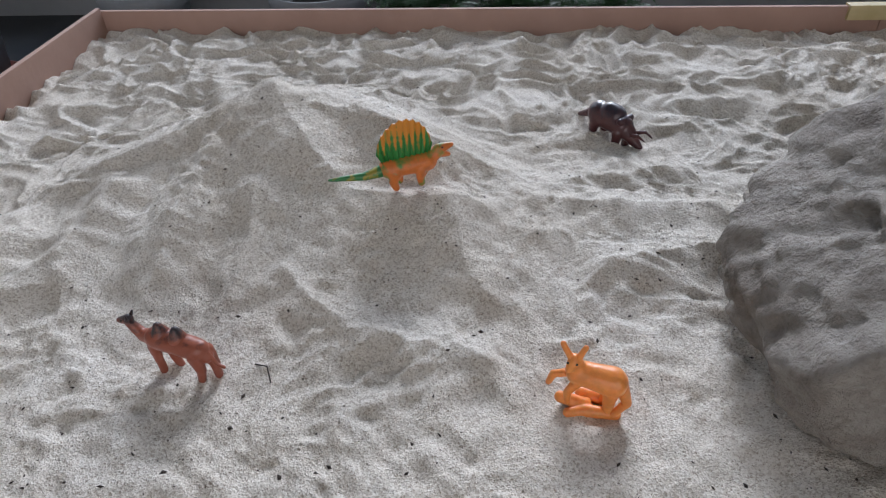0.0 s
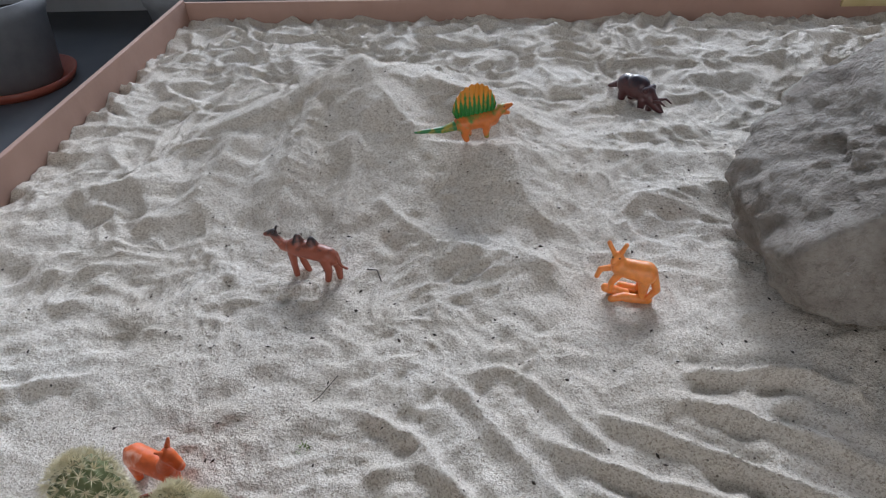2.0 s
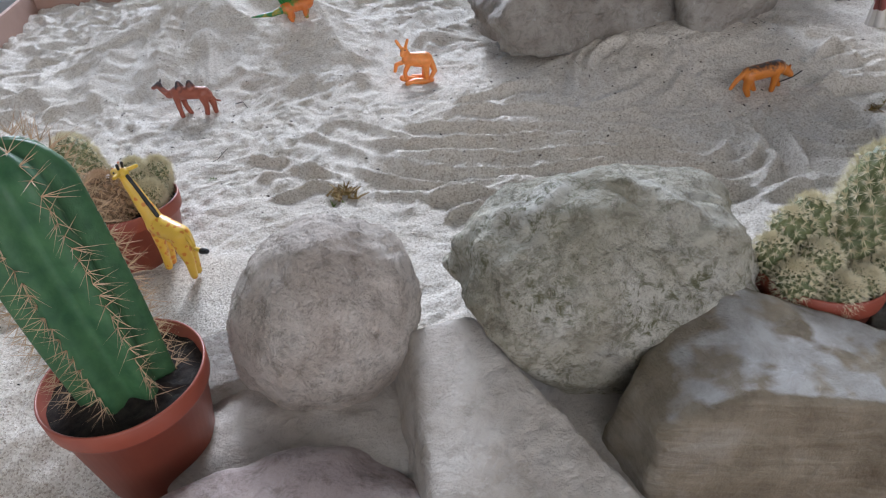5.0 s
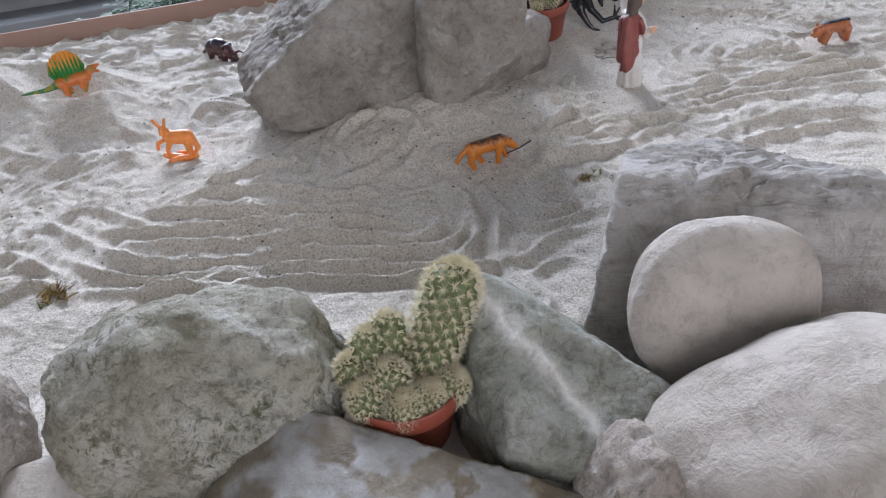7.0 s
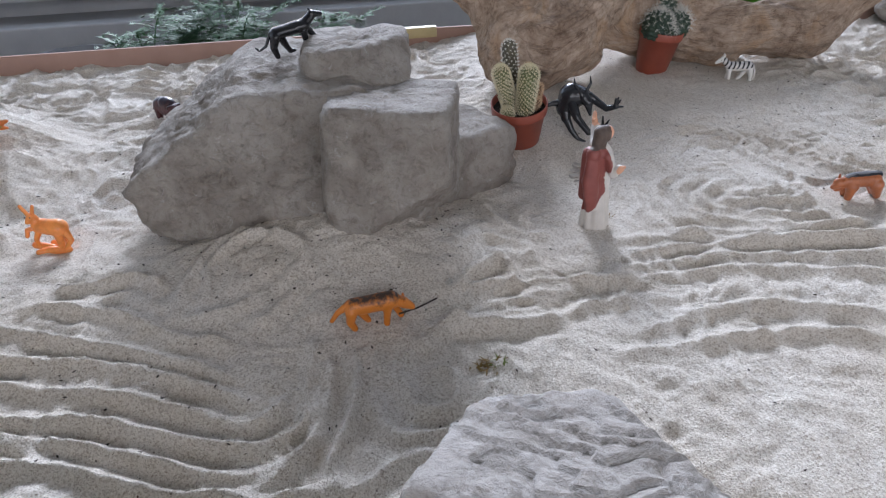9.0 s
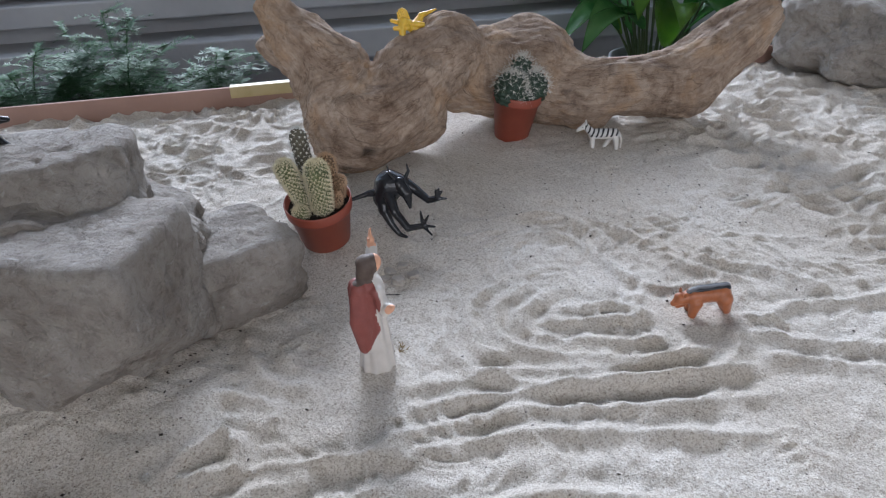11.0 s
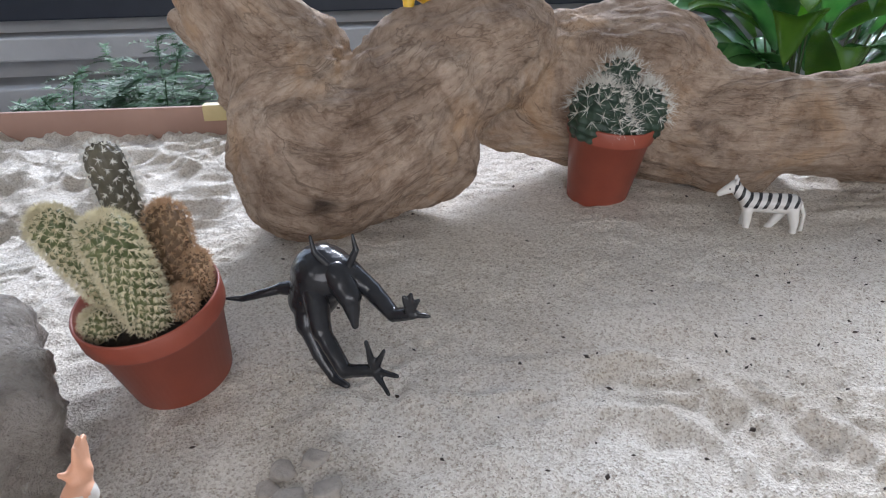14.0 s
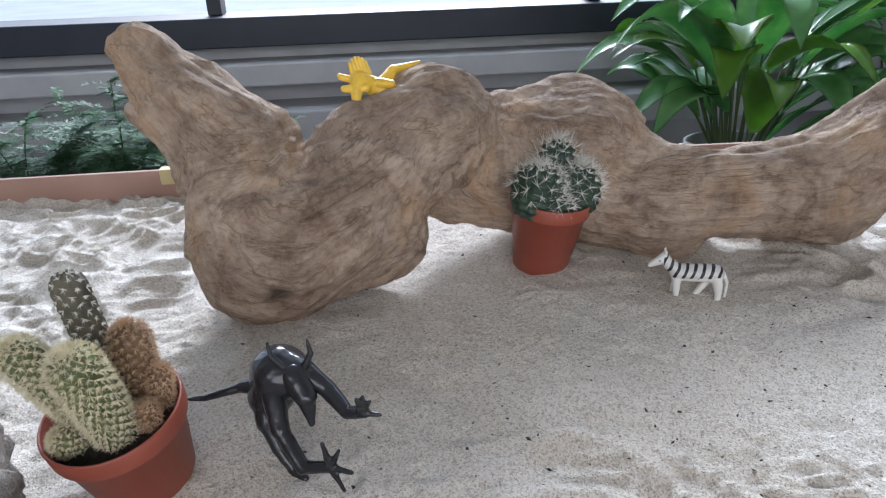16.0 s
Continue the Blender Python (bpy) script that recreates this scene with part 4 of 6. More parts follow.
def cactus_stem(parent, base, tip, radius, skin, spine_mat, rows, each, length, seed, bumps=0.07, droop=0.3, name="stem", width=0.00021, ribs=0, label="", bare=0.0):
    rng = random.Random(seed)
    base, tip = Vector(base), Vector(tip)
    axis, long = (tip - base).normalized(), (tip - base).length
    frame2 = across(axis)
    bm = bmesh.new()
    around, up = (72, 44)
    grid = []
    twist = rows * 0.5
    for j in range(up):
        ring = []
        s = j / up
        for i in range(around):
            a = 2 * math.pi * i / around
            p, n = column_point(base, axis, long, radius, s, a, frame2)
            if ribs:
                lift = bumps * math.cos(ribs * a)
                lift *= 1 - 0.6 * s ** 6
            else:
                lift = bumps * math.cos(8 * a + 2 * math.pi * s * twist) * math.cos(5 * a - 2 * math.pi * s * twist)
            ring.append(bm.verts.new(p + n * radius * lift))
        grid.append(ring)
    top = bm.verts.new(column_point(base, axis, long, radius, 1, 0, frame2)[0])
    for a, b in zip(grid, grid[1:]):
        for i in range(around):
            j = (i + 1) % around
            bm.faces.new((a[i], a[j], b[j], b[i]))
    for i in range(around):
        bm.faces.new((grid[-1][i], grid[-1][(i + 1) % around], top))
    bm.faces.new(list(reversed(grid[0])))
    stem = part(name, bm, skin, parent, label)
    verts, faces = [], []
    total = rows * (ribs or 11)
    for k in range(total):
        if ribs:
            s, a = (k // ribs + 0.5) / rows, 2 * math.pi * (k % ribs) / ribs
        else:
            s, a = (k + 0.5) / total, k * 2.399963
        if s < bare:
            continue
        p, n = column_point(base, axis, long, radius, min(s, 0.995), a, frame2)
        p = p + n * radius * bumps * 0.9
        side, other = across(n)
        for _ in range(each):
            w = rng.uniform(0, 2 * math.pi)
            spread = rng.uniform(0.35, 1.35)
            d = (n + (side * math.cos(w) + other * math.sin(w)) * spread * 1.1 + Vector((0, 0, -droop * rng.random()))).normalized()
            end = p + d * length * rng.uniform(0.6, 1.15)
            q, r = across(d)
            first = len(verts)
            verts += [p + q * width, p - q * width * 0.5 + r * width * 0.87, p - q * width * 0.5 - r * width * 0.87, end]
            faces += [(first, first + 1, first + 3), (first + 1, first + 2, first + 3), (first + 2, first, first + 3)]
    data = bpy.data.meshes.new("spines")
    data.from_pydata(verts, [], faces)
    part("spine_cover", data, spine_mat, stem, smooth=False)
    return stem


def pot_in(m, label, rim, foot, high, group="cactus pots"):
    pot = thing("cactus_pot", m, label, "cactus", group)
    t = 0.0011
    part("pot", lathe([(foot * 0.2, 0.0), (foot - 0.001, 0.0), (foot, 0.001), (rim - 0.0022, high - 0.011), (rim - 0.0004, high - 0.0105), (rim, high - 0.009), (rim + 0.0003, high - 0.001), (rim - 0.0003, high), (rim - t, high - 0.0006), (rim - t - 0.0015, high - 0.012), (foot * 0.2, high - 0.013)], 56), TERRACOTTA, pot, "thin terracotta plastic pot")
    rng = random.Random(int(rim * 1e5))
    bm = bmesh.new()
    inner = rim - 0.0022
    rings = []
    for k in range(9):
        r = inner * k / 8
        n = 1 if k == 0 else 40
        rings.append([bm.verts.new((r * math.cos(2 * math.pi * i / n), r * math.sin(2 * math.pi * i / n), high - 0.0075 + rng.uniform(-0.0012, 0.0012) + 0.002 * (1 - k / 8))) for i in range(n)])
    for i in range(40):
        bm.faces.new((rings[0][0], rings[1][i], rings[1][(i + 1) % 40]))
    for a, b in zip(rings[1:], rings[2:]):
        for i in range(40):
            j = (i + 1) % 40
            bm.faces.new((a[i], b[i], b[j], a[j]))
    part("soil", bm, SOIL, pot, "dark crumbly potting soil", smooth=False)
    return pot


# three fingers and offsets, beside the low block
pot = pot_in(pose(0.566, 0.381, 0.014, 10, -5, 0), "ladyfinger cactus with reddish tips in a tilted terracotta pot", 0.0292, 0.0215, 0.046)
h = 0.037
cactus_stem(pot, (-0.003, 0.014, h), (-0.004, 0.024, h + 0.066), 0.0072, DUSKY, SPINE_WHITE, 20, 12, 0.0028, 1, label="tall dusky stem with short white spines")
cactus_stem(pot, (0.003, -0.008, h), (0.006, -0.016, h + 0.056), 0.0088, GREEN_FUZZY, SPINE_CREAM, 32, 18, 0.0033, 2)
cactus_stem(pot, (-0.008, 0.000, h), (-0.021, -0.003, h + 0.054), 0.0072, GREEN_FUZZY, SPINE_CREAM, 30, 20, 0.0036, 3)
cactus_stem(pot, (0.011, 0.008, h), (0.014, 0.015, h + 0.041), 0.0074, REDDISH, SPINE_TAN, 18, 18, 0.0034, 4, label="stem with reddish tan spines")
cactus_stem(pot, (0.018, 0.004, h), (0.023, 0.007, h + 0.022), 0.0044, REDDISH, SPINE_TAN, 12, 14, 0.0032, 5)
cactus_stem(pot, (-0.013, -0.010, h), (-0.018, -0.013, h + 0.012), 0.0056, GREEN_FUZZY, SPINE_CREAM, 10, 16, 0.0030, 6)
cactus_stem(pot, (0.014, -0.004, h - 0.002), (0.017, -0.006, h + 0.014), 0.0044, REDDISH, SPINE_TAN, 10, 16, 0.0030, 7)
bm = bmesh.new()
for x, y in ((0.017, -0.004), (0.013, -0.012), (0.02, 0.002), (0.004, -0.017), (-0.004, -0.019)):
    bmesh.ops.create_icosphere(bm, subdivisions=1, radius=0.0018, matrix=pose(x, y, h - 0.001, 20, 30 * x, 0))
part("gravel", bm, CREAM, pot, "few pale bits of gravel")

# dark globes with long white spines, by the driftwood
pot = pot_in(pose(0.798, 0.556, 0.016, 6, 5, 0), "dark green globe cactus with long white spines in a terracotta pot", 0.0285, 0.0200, 0.058)
for k, (x, y, z, r) in enumerate(((-0.012, -0.007, 0.064, 0.0178), (0.015, -0.004, 0.065, 0.0165), (0.002, 0.010, 0.077, 0.0165), (0.000, -0.013, 0.058, 0.0105), (0.010, 0.012, 0.062, 0.012))):
    cactus_stem(pot, (x, y, z - r * 0.9), (x * 1.05, y * 1.05, z + r), r, GREEN_DARK, SPINE_WHITE, 8, 10, 0.0098, 20 + k, bumps=0.08, droop=0.0, name="globe", width=0.00022, bare=0.34)

# woolly clump among the front stones
pot = pot_in(pose(0.243, -0.143, 0.000, -3, 3, 0), "woolly clump cactus with cream spines in a terracotta pot", 0.0285, 0.0205, 0.046)
h = 0.038
for k, (x, y, z, tx, ty, tz, r) in enumerate((
    (0.010, 0.004, h, 0.036, 0.012, h + 0.058, 0.0125), (-0.016, -0.008, h, -0.023, -0.011, h + 0.018, 0.0085), (-0.006, -0.004, h, -0.009, -0.006, h + 0.024, 0.0090), (-0.010, 0.008, h, -0.014, 0.010, h + 0.034, 0.0085),
    (0.000, 0.010, h, -0.003, 0.013, h + 0.038, 0.0085), (-0.004, -0.016, h, -0.005, -0.021, h + 0.014, 0.0085), (0.007, -0.014, h, 0.009, -0.018, h + 0.014, 0.0075), (0.018, -0.010, h, 0.025, -0.014, h + 0.014, 0.0075), (-0.018, 0.004, h, -0.025, 0.006, h + 0.024, 0.0080),
)):
    cactus_stem(pot, (x, y, z), (tx, ty, tz), r, GREEN_FUZZY, SPINE_CREAM, 20 if k == 0 else 11, 30 if k == 0 else 18, 0.0054 if k == 0 else 0.0040, 40 + k, droop=0.1)

# clump behind the giraffe
pot = pot_in(pose(-0.113, 0.064, -0.012, -4, 2, 0), "pale woolly clump cactus in a half-buried terracotta pot", 0.0340, 0.0260, 0.050)
h = 0.042
for k, (x, y, z, tx, ty, tz, r) in enumerate((
    (-0.012, 0.006, h, -0.029, 0.014, h + 0.050, 0.0118), (-0.002, -0.010, h, -0.006, -0.018, h + 0.034, 0.0100), (-0.020, -0.006, h, -0.028, -0.012, h + 0.016, 0.0085), (0.008, 0.006, h, 0.012, 0.010, h + 0.024, 0.0080),
    (0.016, 0.012, h, 0.023, 0.016, h + 0.026, 0.0080), (0.004, 0.014, h, 0.006, 0.021, h + 0.026, 0.0075), (0.014, -0.002, h, 0.019, -0.003, h + 0.018, 0.0080), (-0.022, 0.004, h, -0.029, 0.002, h + 0.022, 0.0075),
)):
    cactus_stem(pot, (x, y, z), (tx, ty, tz), r, REDDISH if k == 1 else GREEN_FUZZY, SPINE_TAN if k == 1 else SPINE_CREAM, 19 if k == 0 else 13, 28, 0.0050, 60 + k, droop=0.1)
bm = bmesh.new()
bmesh.ops.create_icosphere(bm, subdivisions=4, radius=1)
for v in bm.verts:
    d = v.co.copy()
    v.co = Vector((0.013 + d.x * 0.017, 0.004 + d.y * 0.022, h - 0.003 + d.z * 0.006 * (1 + 0.3 * noise.noise(d * 3))))
part("sand_cover", bm, SAND, pot, "pale sand covering half of the soil")

# ribbed column at the front
pot = pot_in(pose(-0.076, -0.118, -0.006, 0, 2, 0), "tall ribbed green column cactus in a terracotta pot", 0.0350, 0.0260, 0.058)
cactus_stem(pot, (0.000, 0.002, 0.046), (-0.014, 0.016, 0.162), 0.0200, GREEN_TALL, SPINE_TAN, 24, 7, 0.0135, 80, bumps=0.16, droop=0.0, ribs=7, width=0.0002, label="ribbed green stem with tan spines along its ribs")


# ---- toys ----
def toy(name, m, label, category="toy"):
    return thing(name, m, label, category, "plastic toys in the sand")


def legs(places, foot=0.2):
    out = []
    for x, y, z, kx, fx, r in places:
        out += [((x, y, z), (kx, y, z * 0.5), r, r * 0.72), ((kx, y, z * 0.5), (fx, y, 0.12), r * 0.72, foot)]
    return out


K = 0.01
EYE = plain("black_paint", (0.008, 0.008, 0.008), (0.015, 0.015, 0.015), 100, 0.3)


def eyes(parent, x, y, z, r=0.07):
    for s in (-1, 1):
        bm = bmesh.new()
        bmesh.ops.create_icosphere(bm, subdivisions=1, radius=r * K, matrix=pose(x * K, s * y * K, z * K))
        part("eye", bm, EYE, parent)


def body(parent, rods, material, voxel=0.0006, smooth=3, name="body", label="", wobble=0.00025):
    return part(name, moulded(rods, voxel, smooth, K, shape=rough_skin(wobble, 0.006, 3, 2)), material, parent, label)


# camel
BROWN = backed("camel_brown", (0.30, 0.085, 0.048), (0.035, 0.026, 0.028), 0.0285, 0.006, 0.38, 0.008)
camel = toy("toy_camel", pose(-0.099, 0.296, on_sand(-0.099, 0.296), 0, 0, 164), "small reddish brown plastic camel with dark humps")
body(camel, [((-1.5, 0, 2.35), (1.1, 0, 2.5), 0.62, 0.66), ((-1.5, 0, 2.3), (-1.9, 0, 2.0), 0.55, 0.4), ((1.3, 0, 2.5), (2.05, 0, 2.35), 0.5, 0.36), ((2.05, 0, 2.35), (2.75, 0, 3.2), 0.34, 0.26), ((2.7, 0, 3.4), (3.35, 0, 3.15), 0.30, 0.19)]
     + legs([(1.2, 0.33, 2.2, 1.25, 1.2, 0.34), (0.95, -0.33, 2.2, 0.9, 0.55, 0.34), (-1.4, 0.33, 2.2, -1.55, -1.35, 0.4), (-1.75, -0.33, 2.1, -2.0, -2.0, 0.4)], 0.22), BROWN)
for x in (-0.35, 0.75):
    body(camel, [((x, 0, 2.8), (x, 0, 3.45), 0.52, 0.24)], BROWN, name="hump")
body(camel, [((-2.05, 0, 2.3), (-2.5, 0, 1.55), 0.14, 0.12), ((-2.5, 0, 1.55), (-2.9, 0, 1.45), 0.12, 0.10)], BROWN, 0.0005, name="tail")
for s in (-1, 1):
    body(camel, [((2.6, 0.2 * s, 3.6), (2.5, 0.26 * s, 3.85), 0.10, 0.06)], BROWN, 0.0004, 1, "ear")
eyes(camel, 2.95, 0.26, 3.42)

# kangaroo on its base
ORANGE = plastic("orange_plastic", (0.86, 0.30, 0.07), rough=0.35, sss=0.35)
roo = toy("toy_kangaroo", pose(0.123, 0.278, on_sand(0.123, 0.278), 0, 0, 166), "orange plastic kangaroo standing on a small base")
body(roo, [((-0.9, 0, 2.3), (0.8, 0, 2.5), 0.78, 0.62), ((0.8, 0, 2.6), (1.05, 0.1, 3.4), 0.5, 0.36), ((1.05, 0.15, 3.45), (1.25, 0.5, 3.1), 0.36, 0.2),
           ((-0.9, 0.3, 2.0), (-0.9, 0.35, 0.5), 0.42, 0.26), ((-0.9, -0.3, 2.0), (-0.6, -0.35, 0.5), 0.42, 0.24), ((0.7, 0.3, 2.2), (1.2, 0.4, 1.3), 0.3, 0.2), ((1.2, 0.4, 1.3), (1.15, 0.4, 0.6), 0.2, 0.2),
           ((1.0, -0.2, 2.3), (2.0, 0.0, 2.0), 0.26, 0.2), ((2.0, 0.0, 2.0), (2.2, 0.05, 1.4), 0.2, 0.17)], ORANGE)
body(roo, [((-1.4, 0.1, 2.2), (-1.75, 0.2, 1.2), 0.32, 0.26), ((-1.75, 0.2, 1.2), (-1.2, 0.45, 0.45), 0.26, 0.2)], ORANGE, name="tail")
body(roo, [((-1.3, 0.3, 0.3), (0.3, 0.5, 0.3), 0.32, 0.34), ((0.3, 0.5, 0.3), (1.0, 0.9, 0.35), 0.32, 0.26), ((0.2, 0.1, 0.35), (1.5, 0.3, 0.7), 0.32, 0.32), ((-0.6, -0.5, 0.3), (0.5, -0.6, 0.3), 0.35, 0.35)], ORANGE, name="base")
for s in (-1, 1):
    body(roo, [((1.08 + 0.2 * s, 0.15, 3.65), (1.15 + 0.55 * s, 0.1, 4.4), 0.17, 0.14)], ORANGE, 0.0005, 2, "ear")
for s in (-1, 1):
    bm = bmesh.new()
    bmesh.ops.create_icosphere(bm, subdivisions=1, radius=0.0007, matrix=pose(0.0112 + s * 0.0022, 0.0048, 0.0352))
    part("eye", bm, EYE, roo)

# sail-backed dinosaur
def sail_material():
    t = Tree("sail_orange_green")
    x = t.node("ShaderNodeSeparateXYZ", 0, Vector=t.where)
    z = t.node("ShaderNodeSeparateXYZ", 2, Vector=t.where)
    rib = t.math("SINE", t.math("MULTIPLY", t.math("ADD", x, t.math("MULTIPLY", z, 0.0)), 1900.0))
    low = t.math("DIVIDE", t.math("SUBTRACT", 0.040, z), 0.016)
    f = t.math("ADD", t.math("ADD", low, t.math("MULTIPLY", rib, 0.3)), t.math("MULTIPLY", t.math("SUBTRACT", t.noise(180, 3), 0.5), 1.6))
    c = t.ramp(f, [(0.35, (0.62, 0.24, 0.025)), (0.75, (0.03, 0.20, 0.04))])
    return t.done(c, 0.42, t.bump(rib, 0.4, 0.0006))


ORANGE_GREEN = plastic("orange_and_green_paint", (0.62, 0.17, 0.03), (0.10, 0.22, 0.04), 0.42, 110, low=0.5, high=0.64)
GREEN_TIP = plastic("green_paint", (0.03, 0.18, 0.05), (0.30, 0.25, 0.03), 0.42, 160, low=0.5, high=0.62)
dime = toy("toy_sail_dinosaur", pose(0.017, 0.434, on_sand(0.017, 0.424, -0.003), 0, 0, 22) @ Matrix.Diagonal((1.18, 1.18, 1.10, 1)), "orange and green plastic dinosaur with a fan-shaped sail")
body(dime, [((-1.2, 0, 1.35), (1.0, 0, 1.4), 0.6, 0.62), ((1.2, 0, 1.55), (1.7, 0, 1.9), 0.46, 0.36), ((1.75, 0, 2.05), (2.5, 0, 2.2), 0.34, 0.16), ((1.75, 0, 1.75), (2.35, 0, 1.55), 0.26, 0.13)]
     + legs([(0.9, 0.35, 1.2, 1.0, 0.75, 0.34), (0.55, -0.35, 1.2, 0.5, 0.55, 0.34), (-0.75, 0.35, 1.2, -0.6, -0.55, 0.38), (-0.9, -0.35, 1.2, -1.1, -0.95, 0.38)], 0.2), ORANGE_GREEN)
body(dime, [((-1.2, 0, 1.35), (-2.6, 0, 1.15), 0.42, 0.26), ((-2.6, 0, 1.15), (-4.6, 0, 1.35), 0.26, 0.09)], GREEN_TIP, name="tail", label="tail painted green towards its tip")
bm = bmesh.new()
cols = 22
front, rear = [], []
for i in range(cols + 1):
    u = i / cols
    a = math.pi * (0.08 + 0.86 * u)
    x = -0.15 + 1.75 * math.cos(a) * (0.9 if math.cos(a) > 0 else 1.0)
    z = 1.6 + 2.75 * math.sin(a) ** 0.8 + 0.09 * math.cos(i * math.pi)
    fold = 0.06 * (1 if i % 2 else -1)
    foot = -0.15 + 1.3 * math.cos(a)
    for store, y in ((front, fold - 0.07), (rear, fold + 0.07)):
        store.append([bm.verts.new(((foot + (x - foot) * w) * K, y * K * (1.3 - 0.7 * w), (1.5 + (z - 1.5) * w) * K)) for w in (0, 0.35, 0.7, 1.0)])
for side, flip in ((front, False), (rear, True)):
    for a, b in zip(side, side[1:]):
        for j in range(3):
            f = (a[j], b[j], b[j + 1], a[j + 1])
            bm.faces.new(f if flip else tuple(reversed(f)))
for a, b, c, d in zip(front, front[1:], rear, rear[1:]):
    bm.faces.new((a[3], b[3], d[3], c[3]))
part("sail", bm, sail_material(), dime, "ribbed sail with orange edge and green foot", smooth=False)
eyes(dime, 1.9, 0.28, 2.25)

# horned dinosaur
PURPLE = backed("purple_brown_plastic", (0.085, 0.030, 0.030), (0.022, 0.016, 0.026), 0.019, 0.008, 0.3, 0.01)
trice = toy("toy_horned_dinosaur", pose(0.174, 0.560, on_sand(0.174, 0.560, 0.001), 0, 4, -48) @ Matrix.Diagonal((1.25, 1.25, 1.25, 1)), "dark purple brown plastic horned dinosaur")
body(trice, [((-1.3, 0, 1.75), (0.6, 0, 1.65), 0.85, 0.75), ((-0.5, 0, 2.1), (0.0, 0, 2.1), 0.75, 0.7), ((0.9, 0, 1.5), (1.6, 0, 1.15), 0.6, 0.42), ((1.6, 0, 1.1), (2.3, 0, 0.75), 0.4, 0.2)]
     + legs([(0.7, 0.5, 1.3, 0.8, 0.8, 0.36), (0.7, -0.5, 1.3, 0.7, 0.55, 0.36), (-1.2, 0.5, 1.4, -1.0, -1.2, 0.42), (-1.2, -0.5, 1.4, -1.3, -1.1, 0.42)], 0.26), PURPLE)
body(trice, [((-1.8, 0, 1.6), (-3.0, 0, 0.9), 0.4, 0.14)], PURPLE, name="tail")
body(trice, [((0.95, 0.0, 1.7), (0.75, 0.55, 2.15), 0.3, 0.22), ((0.95, 0, 1.7), (0.75, -0.55, 2.15), 0.3, 0.22), ((0.75, 0.55, 2.15), (0.75, -0.55, 2.15), 0.22, 0.22)], PURPLE, name="frill")
for s in (-1, 1):
    body(trice, [((1.6, 0.25 * s, 1.45), (2.2, 0.4 * s, 1.75), 0.15, 0.10), ((2.2, 0.4 * s, 1.75), (2.75, 0.38 * s, 1.6), 0.10, 0.05)], PURPLE, 0.0004, 1, "horn")

# tiger
TIGER = backed("orange_with_dark_back", (0.62, 0.20, 0.025), (0.05, 0.03, 0.022), 0.0195, 0.005, 0.35, 0.008)
tiger = toy("toy_tiger", pose(0.386, 0.111, on_sand(0.386, 0.111), 0, 0, 4), "orange plastic tiger with a dark back, head lowered")
body(tiger, [((-1.5, 0, 1.75), (1.2, 0, 1.85), 0.62, 0.66), ((1.3, 0, 1.85), (2.1, 0, 1.45), 0.5, 0.38), ((2.1, 0, 1.4), (2.65, 0, 0.95), 0.40, 0.24)]
     + legs([(1.3, 0.35, 1.5, 1.6, 1.9, 0.34), (0.9, -0.35, 1.5, 0.8, 0.75, 0.34), (-1.2, 0.35, 1.5, -0.8, -0.45, 0.42), (-1.6, -0.35, 1.5, -1.75, -1.5, 0.42)], 0.22), TIGER)
body(tiger, [((-1.9, 0, 1.9), (-2.5, 0, 1.5), 0.26, 0.22), ((-2.5, 0, 1.5), (-3.0, 0, 0.85), 0.22, 0.15)], TIGER, name="tail")
for s in (-1, 1):
    body(tiger, [((2.1, 0.28 * s, 1.75), (2.12, 0.34 * s, 1.95), 0.12, 0.08)], TIGER, 0.0004, 1, "ear")

# black panther on the boulder
BLACK = plastic("glossy_black_plastic", (0.010, 0.010, 0.012), rough=0.25)
panther = toy("toy_panther", pose(0.350, 0.316, 0.143, 0, -6, 14) @ Matrix.Diagonal((1, 1.25, 0.86, 1)), "glossy black plastic panther walking on the boulder")
body(panther, [((-1.4, 0, 2.2), (0.9, 0, 2.35), 0.58, 0.62), ((1.1, 0, 2.5), (1.8, 0, 3.1), 0.5, 0.36), ((1.8, 0, 3.2), (2.5, 0, 3.0), 0.36, 0.22)]
     + legs([(1.2, 0.3, 2.0, 1.7, 2.1, 0.32), (0.8, -0.3, 2.0, 0.8, 0.95, 0.32), (-1.2, 0.3, 2.0, -0.9, -0.55, 0.42), (-1.6, -0.3, 2.0, -1.95, -1.8, 0.42)], 0.22)
     + [((2.1, 0.3, 0.12), (2.6, 0.3, 0.1), 0.2, 0.16), ((0.95, -0.3, 0.12), (1.3, -0.3, 0.1), 0.2, 0.16), ((-0.55, 0.3, 0.12), (-0.2, 0.3, 0.1), 0.2, 0.16)], BLACK)
body(panther, [((-1.9, 0, 2.3), (-2.5, 0, 1.2), 0.16, 0.13), ((-2.5, 0, 1.2), (-3.1, 0, 0.95), 0.13, 0.10), ((-3.1, 0, 0.95), (-3.35, 0, 1.3), 0.10, 0.08)], BLACK, 0.0005, name="tail")
for s in (-1, 1):
    body(panther, [((1.75, 0.25 * s, 3.45), (1.7, 0.3 * s, 3.62), 0.12, 0.07)], BLACK, 0.0004, 1, "ear")

